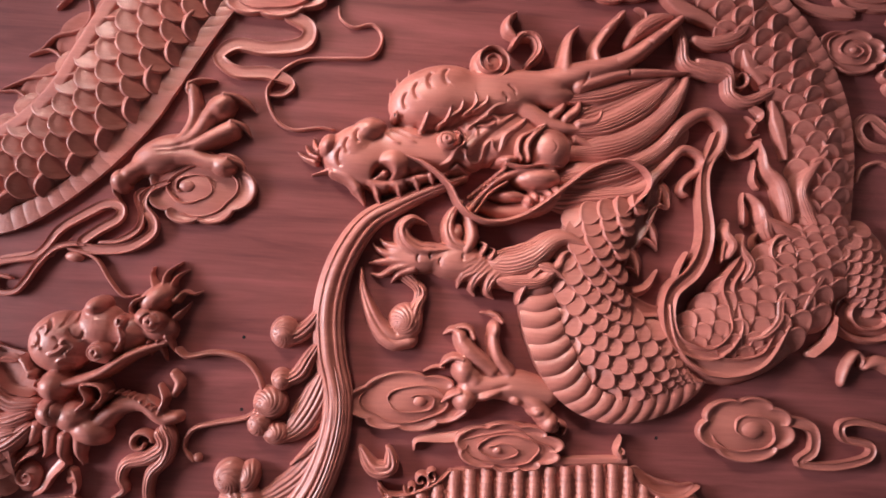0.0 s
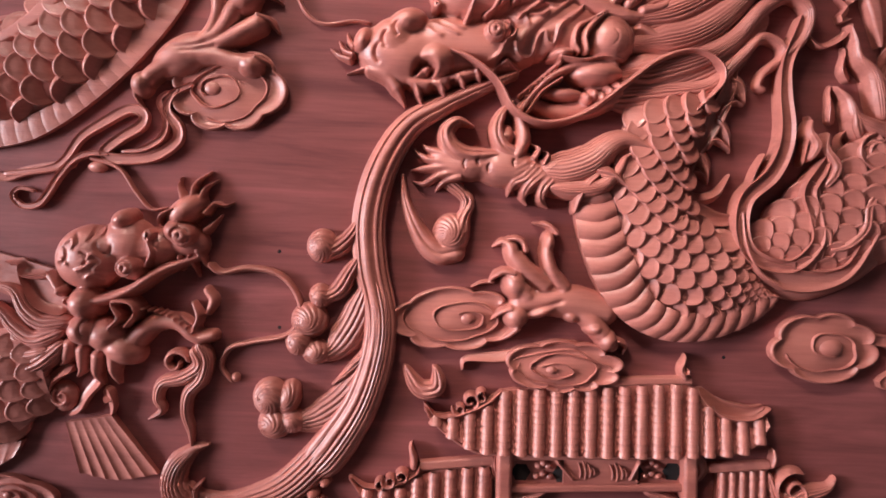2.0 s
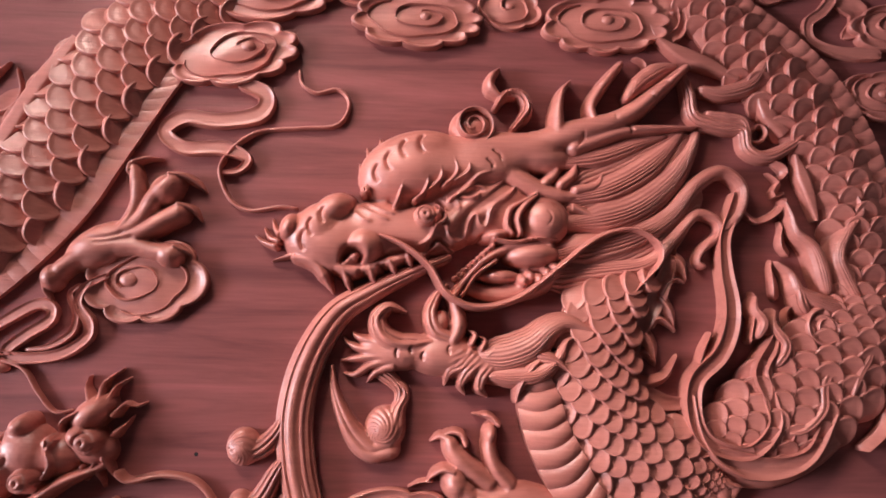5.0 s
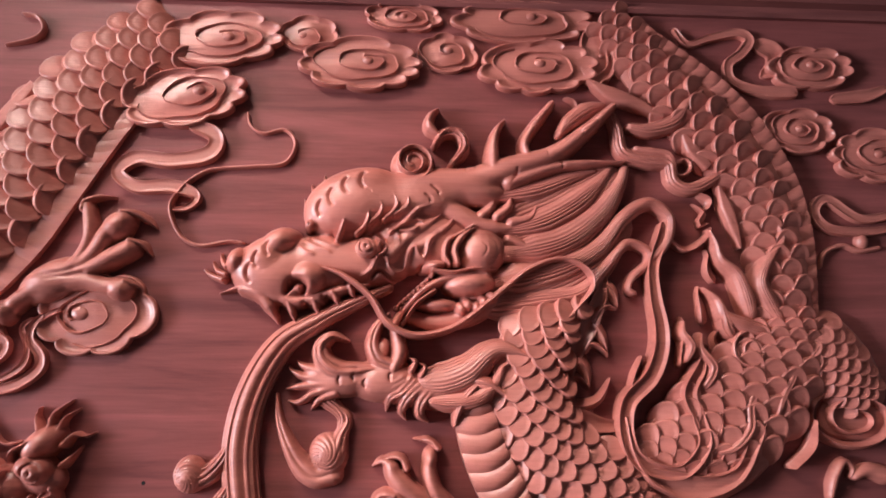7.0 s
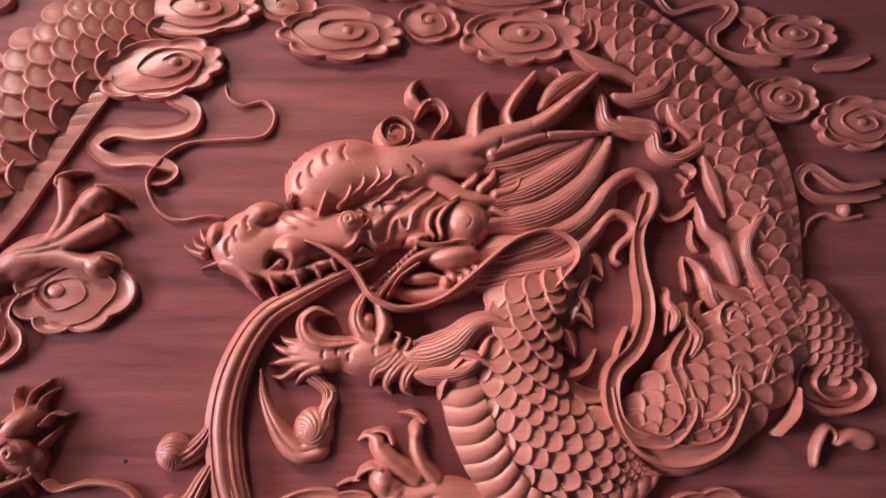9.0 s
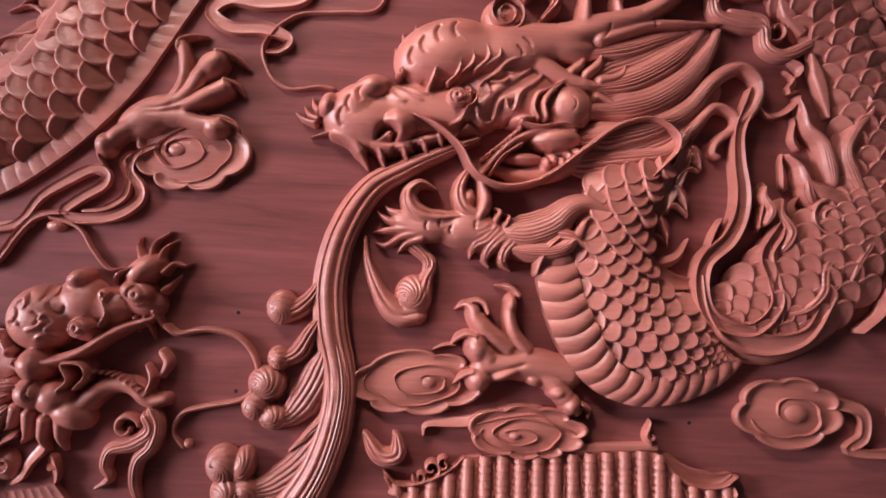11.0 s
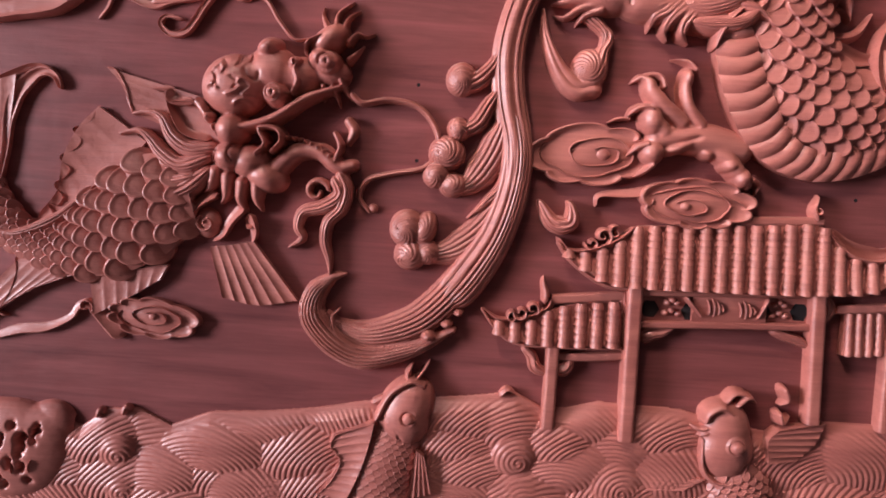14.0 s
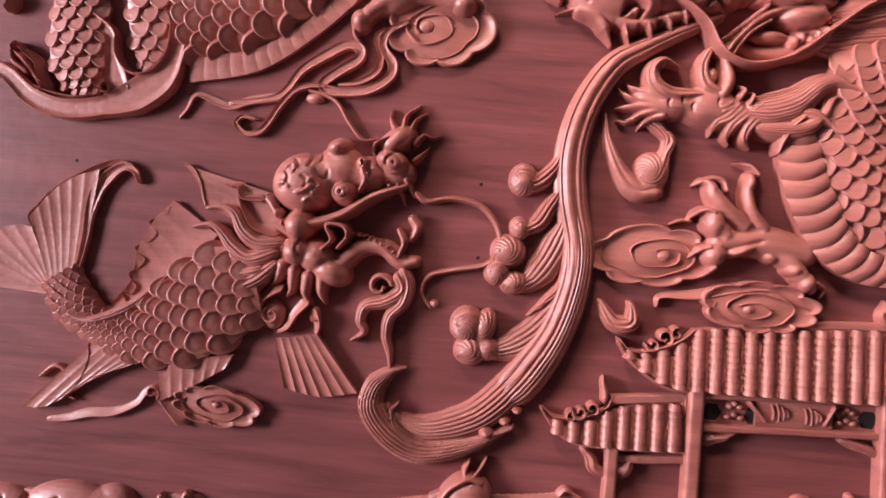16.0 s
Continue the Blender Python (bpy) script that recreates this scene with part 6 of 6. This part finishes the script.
# main posts, beams, fretwork and the name board
post((0.014, 1.310), (0.017, 1.115), 19, 22)
post((0.239, 1.318), (0.247, 1.151), 18, 22)
post((-0.081, 1.227), (-0.081, 1.124), 16, 18)
post((0.336, 1.243), (0.338, 1.145), 15, 18)
sweep("lintel", [(0.022, 1.262), (0.130, 1.267), (0.238, 1.271)], 9, 15, gate, kind="flat")
sweep("beam", [(0.019, 1.302), (0.126, 1.307), (0.233, 1.312)], 9, 16, gate, kind="flat")
sweep("lintel", [(-0.078, 1.215), (-0.037, 1.216), (0.011, 1.221)], 10, 12, gate, kind="flat")
sweep("frieze", [(0.020, 1.282), (0.128, 1.287), (0.236, 1.292)], 38, 6, gate, kind="flat")
# Near-black discs on the frieze stand in for shaded cut-outs.
for c in ((0.036, 1.282), (0.087, 1.282), (0.175, 1.286), (0.222, 1.289)):
    dome("fret_hole", c, 14, 13, 0.8, gate, base=5.6, mat=HOLE_BLACK, n=6, label="near-black disc standing in for a shaded cut-out in the frieze")
for c in ((0.063, 1.286), (0.196, 1.291)):
    for dx, dz in ((-6, 5), (6, 5), (0, -5), (-8, -8), (8, -8), (0, 8)):
        dome("fret_leaf", (c[0] + dx / 1000, c[1] + dz / 1000), 5, 4, 6, gate, base=6, n=12)
sweep("name_board", [(0.087, 1.287), (0.134, 1.288), (0.178, 1.288)], [34, 44, 34], [13, 14, 13], gate, kind="flat", label="fan-shaped name board")
for a, b in (((0.077, 1.301), (0.100, 1.275)), ((0.180, 1.305), (0.166, 1.277))):
    sweep("board_edge", [a, b], [7, 5], 18, gate)
for c in ((0.112, 1.289), (0.151, 1.288)):
    for k, (dx, w, l) in enumerate(((-7, 4, 22), (-1, 4, 26), (5, 4, 20), (10, 3, 12))):
        sweep("carved_stroke", [(c[0] + dx / 1000 - 0.002, c[1] + l / 2000), (c[0] + dx / 1000 + 0.002, c[1]), (c[0] + dx / 1000 + 0.001, c[1] - l / 2000)], [w * 0.6, w, w * 0.5], 17, gate)
for path, w in (([(0.026, 1.242), (0.039, 1.251), (0.052, 1.253), (0.069, 1.261)], [22, 20, 14, 6]), ([(0.241, 1.245), (0.223, 1.253), (0.205, 1.258), (0.188, 1.264)], [8, 14, 14, 8]), ([(-0.077, 1.195), (-0.063, 1.202), (-0.058, 1.216)], [26, 20, 12]),
                ([(0.003, 1.304), (0.005, 1.287), (0.012, 1.266)], [12, 20, 8]), ([(-0.085, 1.192), (-0.101, 1.199), (-0.106, 1.213), (-0.119, 1.225)], [10, 16, 14, 8]), ([(0.247, 1.313), (0.256, 1.293), (0.248, 1.275)], [18, 22, 8])):
    sweep("bracket", path, w, [11, 14, 13, 11], gate, kind="strands", strands=2)
tiled_roof([(-0.161, 1.257), (-0.116, 1.258), (-0.090, 1.273), (-0.056, 1.283), (0.001, 1.290)], [(-0.160, 1.251), (-0.139, 1.235), (-0.080, 1.230), (0.006, 1.233)], 8, 6, 8, 15, "side_roof")
sweep("ridge_beam", [(-0.087, 1.286), (-0.043, 1.291), (0.001, 1.296)], 12, 12, gate, kind="flat")
sweep("hip_ridge", [(-0.173, 1.270), (-0.150, 1.256), (-0.116, 1.260), (-0.090, 1.274), (-0.085, 1.288)], [4, 8, 10, 9, 6], [12, 17, 19, 18, 16], gate, kind="edge")
sweep("eave_beam", [(-0.173, 1.270), (-0.153, 1.245), (-0.128, 1.229), (-0.079, 1.227), (0.006, 1.230)], [4, 6, 6, 6, 6], [12, 14, 15, 15, 15], gate)
for c, r in (((-0.124, 1.268), 8), ((-0.110, 1.274), 7), ((-0.134, 1.262), 6)):
    curl("ridge_beast", c, r * 1.25, 1.3, r * 0.62, 15, gate, start=200 + 9000 * c[0], base=3)
tiled_roof([(0.277, 1.291), (0.310, 1.293), (0.339, 1.296)], [(0.277, 1.239), (0.313, 1.241), (0.357, 1.249)], 5, 5, 8, 14, "side_roof")
sweep("ridge_beam", [(0.265, 1.295), (0.302, 1.298), (0.340, 1.302)], 11, 12, gate, kind="flat")
sweep("hip_ridge", [(0.339, 1.293), (0.356, 1.257), (0.385, 1.266), (0.415, 1.275), (0.425, 1.290)], [7, 20, 24, 18, 4], [12, 16, 18, 16, 10], gate, kind="strands", strands=4)
curl("roof_scroll", (0.370, 1.271), 26, 1.6, 9, 18, gate, start=60, kind="ridge")

# ---- waves along the foot of the panel ----
sea = thing("wave_carving", "band of grooved rolling waves carved along the panel's foot", "wave carving", (0, 0))
lo, hi = (-0.95, 0.945), (0.55, 1.225)
surf = Clay(lo, hi, 0.00125)
rng = np.random.RandomState(4)
crest = [(-1.029, 1.062), (-0.898, 1.090), (-0.791, 1.101), (-0.719, 1.097), (-0.669, 1.084), (-0.637, 1.108), (-0.598, 1.111), (-0.555, 1.092), (-0.506, 1.112), (-0.435, 1.117), (-0.372, 1.125), (-0.310, 1.138), (-0.233, 1.147), (-0.185, 1.152), (-0.123, 1.161), (-0.087, 1.143), (-0.059, 1.144), (-0.018, 1.155), (0.037, 1.153), (0.086, 1.152), (0.142, 1.138), (0.206, 1.128), (0.272, 1.147), (0.361, 1.146), (0.529, 1.165)]
cx, cz = np.array(crest).T
edge = np.interp(surf.x, cx, cz)
deep = edge - surf.z
surf.h = np.where(deep > -0.004, np.minimum(7, 5 + deep * 90) + np.clip(deep * 300, -12, 0), -9.0)
lobes = [(*c, rx, rz, rot) for c, rx, rz, rot in (
    ((-0.184, 1.140), 80, 30, -6), ((-0.435, 1.108), 96, 26, 3), ((-0.330, 1.123), 66, 24, -12), ((-0.654, 1.085), 60, 40, 12), ((-0.034, 1.143), 62, 30, -4), ((0.059, 1.139), 70, 34, -8),
    ((-0.862, 1.067), 90, 40, 4), ((-0.135, 1.136), 52, 34, -10), ((-0.491, 1.082), 84, 40, 4), ((-0.196, 1.107), 62, 36, 5), ((0.206, 1.121), 100, 40, -4), ((0.329, 1.130), 90, 40, 6), ((-0.063, 1.113), 54, 30, -8),
    ((-0.391, 1.086), 74, 42, 6), ((-0.704, 1.049), 84, 38, -6), ((0.020, 1.115), 60, 36, 8), ((-0.560, 1.044), 70, 36, 10), ((-0.179, 1.076), 64, 36, -4), ((-0.040, 1.089), 70, 32, 6), ((-0.460, 1.037), 80, 36, -8), ((-0.761, 1.019), 86, 36, 8), ((0.085, 1.091), 76, 40, -10), ((-0.184, 1.042), 74, 34, 6), ((-0.361, 1.041), 74, 36, 8))]
for row in range(3):
    for col in range(12):
        lobes.append((lo[0] + 0.06 + col * 0.13 + (0.065 if row % 2 else 0), 1.045 - row * 0.04 + rng.uniform(-0.008, 0.008), rng.uniform(66, 90), rng.uniform(34, 44), rng.uniform(-10, 10)))
swell = np.full(surf.x.shape, 0.0)
comb = np.abs(np.sin(np.pi * (surf.x * 620 + (edge - surf.z) * 1000 + 6 * np.sin(surf.x * 30)) / 6.8)) ** 0.9
for x, z, rx, rz, rot in lobes:
    u, v = surf.local((x, z - 0.4 * rz / 1000), rot)
    lift = rng.uniform(6.5, 9.5) * (1 - np.hypot(u / rx / 0.95, v / rz / 1.2) ** 2)
    lean = rng.choice((-0.95, -0.8, 0.9, 0.4))
    away = np.hypot(u + rx * lean, (v + rz * rng.uniform(1.0, 1.5)) * 1.1) + 2.5 * np.sin(v / 11)
    over = lift > swell
    swell = np.where(over, lift, swell)
    comb = np.where(over, np.abs(np.sin(np.pi * away / 6.8)) ** 0.9, comb)
inner = np.clip(deep / 0.012, 0, 1)
surf.h = np.where(deep > -0.004, surf.h + inner * (swell + 1.9 * comb - 1.2), -9.0)
for c, r, hh in (((-0.624, 1.062), 26, 19), ((-0.121, 1.087), 30, 19), ((-0.617, 1.012), 24, 17), ((0.011, 1.057), 38, 17), ((-0.110, 1.033), 32, 17), ((0.080, 1.065), 36, 15), ((-0.431, 1.014), 34, 14), ((-0.260, 1.015), 40, 13)):
    u, v = surf.local(c, 0)
    q = np.hypot(u, v) / r
    du, dv = u - 0.2 * r, v + 0.35 * r
    spiral = np.abs(np.sin(np.pi * (np.hypot(du, dv) + 6.4 * np.arctan2(dv, du) / (2 * np.pi)) / 6.4)) ** 0.9
    surf.blend(np.where(q < 1.2, 5 + 0.72 * hh * np.sqrt(np.maximum(1.04 - q * q, 0)) + 1.7 * spiral - 1.7, -9.0), 2.0)
surf.h = np.where(deep > -0.0045, surf.h, -9.0)
surf.build("water", sea)
for path in ([(-0.648, 1.100), (-0.644, 1.111), (-0.637, 1.106)], [(-0.616, 1.105), (-0.611, 1.117), (-0.604, 1.111)], [(-0.303, 1.141), (-0.282, 1.152), (-0.272, 1.148)], [(-0.143, 1.159), (-0.134, 1.169), (-0.123, 1.164)]):
    sweep("spray", path, [9, 8, 3], [13, 14, 10], sea, kind="strands", strands=2)

rock = thing("rock_carving", "pitted rock knoll carved among the waves", "rock carving", (0, 0))
knoll = Clay((-0.913, 0.967), (-0.677, 1.138), 0.0014)
knoll.mound((-0.761, 1.052), 85, 66, 30, k=4).mound((-0.855, 1.045), 70, 60, 28, k=4).mound((-0.712, 1.081), 34, 40, 18, rot=-40, k=10)
for i in range(60):
    c = ((-0.805, 1.078)[0] + rng.uniform(-0.12, 0.09), (-0.805, 1.078)[1] + rng.uniform(-0.06, 0.02))
    s = rng.uniform(0.3, 1.0) * 0.008
    knoll.line([c, (c[0] + rng.uniform(-s, s) * 0.6, c[1] - s), (c[0] + rng.uniform(-s, s), c[1] - 2 * s)], rng.uniform(6, 11), -12)
knoll.build("knoll", rock)
for i in range(14):
    c = ((-0.805, 1.067)[0] + rng.uniform(-0.11, 0.09), (-0.805, 1.067)[1] + rng.uniform(-0.05, 0.03))
    sweep("crag", [c, (c[0] + rng.uniform(-0.006, 0.006), c[1] - 0.012), (c[0] + rng.uniform(-0.009, 0.009), c[1] - 0.026)], [7, 9, 2], [29, 30, 22], rock, kind="ridge")


carp_a = thing("carp_carving", "leaping carp with spread fins carved among the waves", "carp carving", (0, 0), "leaping carp")
scaly("body", [(-0.264, 1.131), (-0.273, 1.087), (-0.284, 1.050), (-0.295, 0.998), (-0.313, 0.937)], [58, 74, 84, 88, 70], [20, 24, 25, 24, 20], carp_a, 6, sense=1, across=(-0.85, 0.7), size=1.3, skip=lambda p: p[1] > (-0.280, 1.110)[1])
snout = Clay((-0.318, 1.040), (-0.209, 1.206), 0.0012)
snout.mound((-0.258, 1.138), 32, 42, 31, rot=-30, k=3, p=0.42).mound((-0.260, 1.123), 34, 36, 30, k=4, p=0.42).roll([(-0.295, 1.125), (-0.279, 1.158), (-0.256, 1.174), (-0.238, 1.170)], [10, 12, 14, 8], [26, 28, 28, 22], k=2)
snout.mound((-0.255, 1.130), 13, 13, 36, k=0.5, p=0.2).line([((-0.255, 1.130)[0] + 0.0078 * math.cos(a), (-0.255, 1.130)[1] + 0.0078 * math.sin(a)) for a in np.linspace(0, 6.2, 14)], 4, -5)
snout.lip([(-0.269, 1.109), (-0.261, 1.091), (-0.244, 1.089), (-0.230, 1.104)], 10, 4)
snout.lip([(-0.284, 1.111), (-0.272, 1.087), (-0.247, 1.080)], 8, 3)
snout.roll([(-0.256, 1.173), (-0.259, 1.183), (-0.254, 1.194)], [9, 8, 3], [20, 20, 14], k=1).roll([(-0.249, 1.175), (-0.239, 1.188), (-0.233, 1.199)], [6, 5, 2], [18, 14, 9], k=1)
snout.build("head", carp_a)
fan("dorsal_fin", [(-0.297, 1.120), (-0.301, 1.097), (-0.307, 1.073), (-0.316, 1.046), (-0.328, 1.018)], [(-0.346, 1.103), (-0.351, 1.086), (-0.340, 1.069), (-0.348, 1.047), (-0.365, 1.024)], 9, 26, 21, carp_a, deep=1.8, bow=-2)
sweep("fin_edge", [(-0.297, 1.122), (-0.323, 1.113), (-0.346, 1.103), (-0.352, 1.086), (-0.340, 1.069), (-0.349, 1.046), (-0.366, 1.023)], [5, 7, 7, 6, 7, 8, 5], [28, 26, 24, 24, 24, 24, 22], carp_a, kind="edge")
fan("pectoral_fin", [(-0.244, 1.089), (-0.233, 1.081)], [(-0.250, 1.023), (-0.222, 1.032)], 4, 24, 20, carp_a)
carp_b = thing("carp_carving", "round-headed carp with open fin rising by the gate", "carp carving", (0, 0), "leaping carp")
scaly("body", [(0.146, 1.103), (0.164, 1.061), (0.183, 1.011)], [70, 84, 80], [22, 25, 22], carp_b, 6, sense=1, across=(-0.85, 0.85), size=1.3, skip=lambda p: p[1] > (0.155, 1.082)[1])
skull = Clay((0.096, 1.041), (0.231, 1.208), 0.0012)
skull.mound((0.145, 1.108), 37, 40, 31, k=4, p=0.42).mound((0.143, 1.135), 32, 42, 30, rot=12, k=4, p=0.42).roll([(0.113, 1.147), (0.117, 1.159), (0.131, 1.166), (0.146, 1.158)], [10, 16, 16, 6], [26, 30, 30, 26], k=1.5).roll([(0.113, 1.122), (0.116, 1.086), (0.135, 1.069), (0.159, 1.075), (0.171, 1.094)], [8, 9, 10, 9, 4], [20, 23, 25, 26, 22], k=1.5)
skull.mound((0.150, 1.120), 14, 14, 40, k=0.5, p=0.2).line([((0.150, 1.120)[0] + 0.0084 * math.cos(a), (0.150, 1.120)[1] + 0.0084 * math.sin(a)) for a in np.linspace(0, 6.2, 14)], 4, -5)
skull.lip([(0.135, 1.072), (0.159, 1.078), (0.171, 1.097)], 10, 5)
for path in ([(0.139, 1.173), (0.148, 1.183), (0.162, 1.181), (0.153, 1.169)], [(0.153, 1.169), (0.166, 1.179), (0.177, 1.172)], [(0.122, 1.140), (0.108, 1.136), (0.095, 1.142)], [(0.119, 1.133), (0.106, 1.127)], [(0.209, 1.192), (0.214, 1.179), (0.208, 1.171)], [(0.206, 1.160), (0.210, 1.150), (0.220, 1.158)]):
    skull.roll(path, [10, 11, 9, 3], [22, 22, 20, 14], k=1)
skull.build("head", carp_b)
fan("pectoral_fin", [(0.195, 1.099), (0.192, 1.127), (0.204, 1.142)], [(0.233, 1.102), (0.254, 1.125), (0.265, 1.152)], 6, 24, 17, carp_b)
fan("dorsal_fin", [(0.121, 1.072), (0.095, 1.056)], [(0.066, 1.072), (0.050, 1.052)], 3, 18, 14, carp_b)
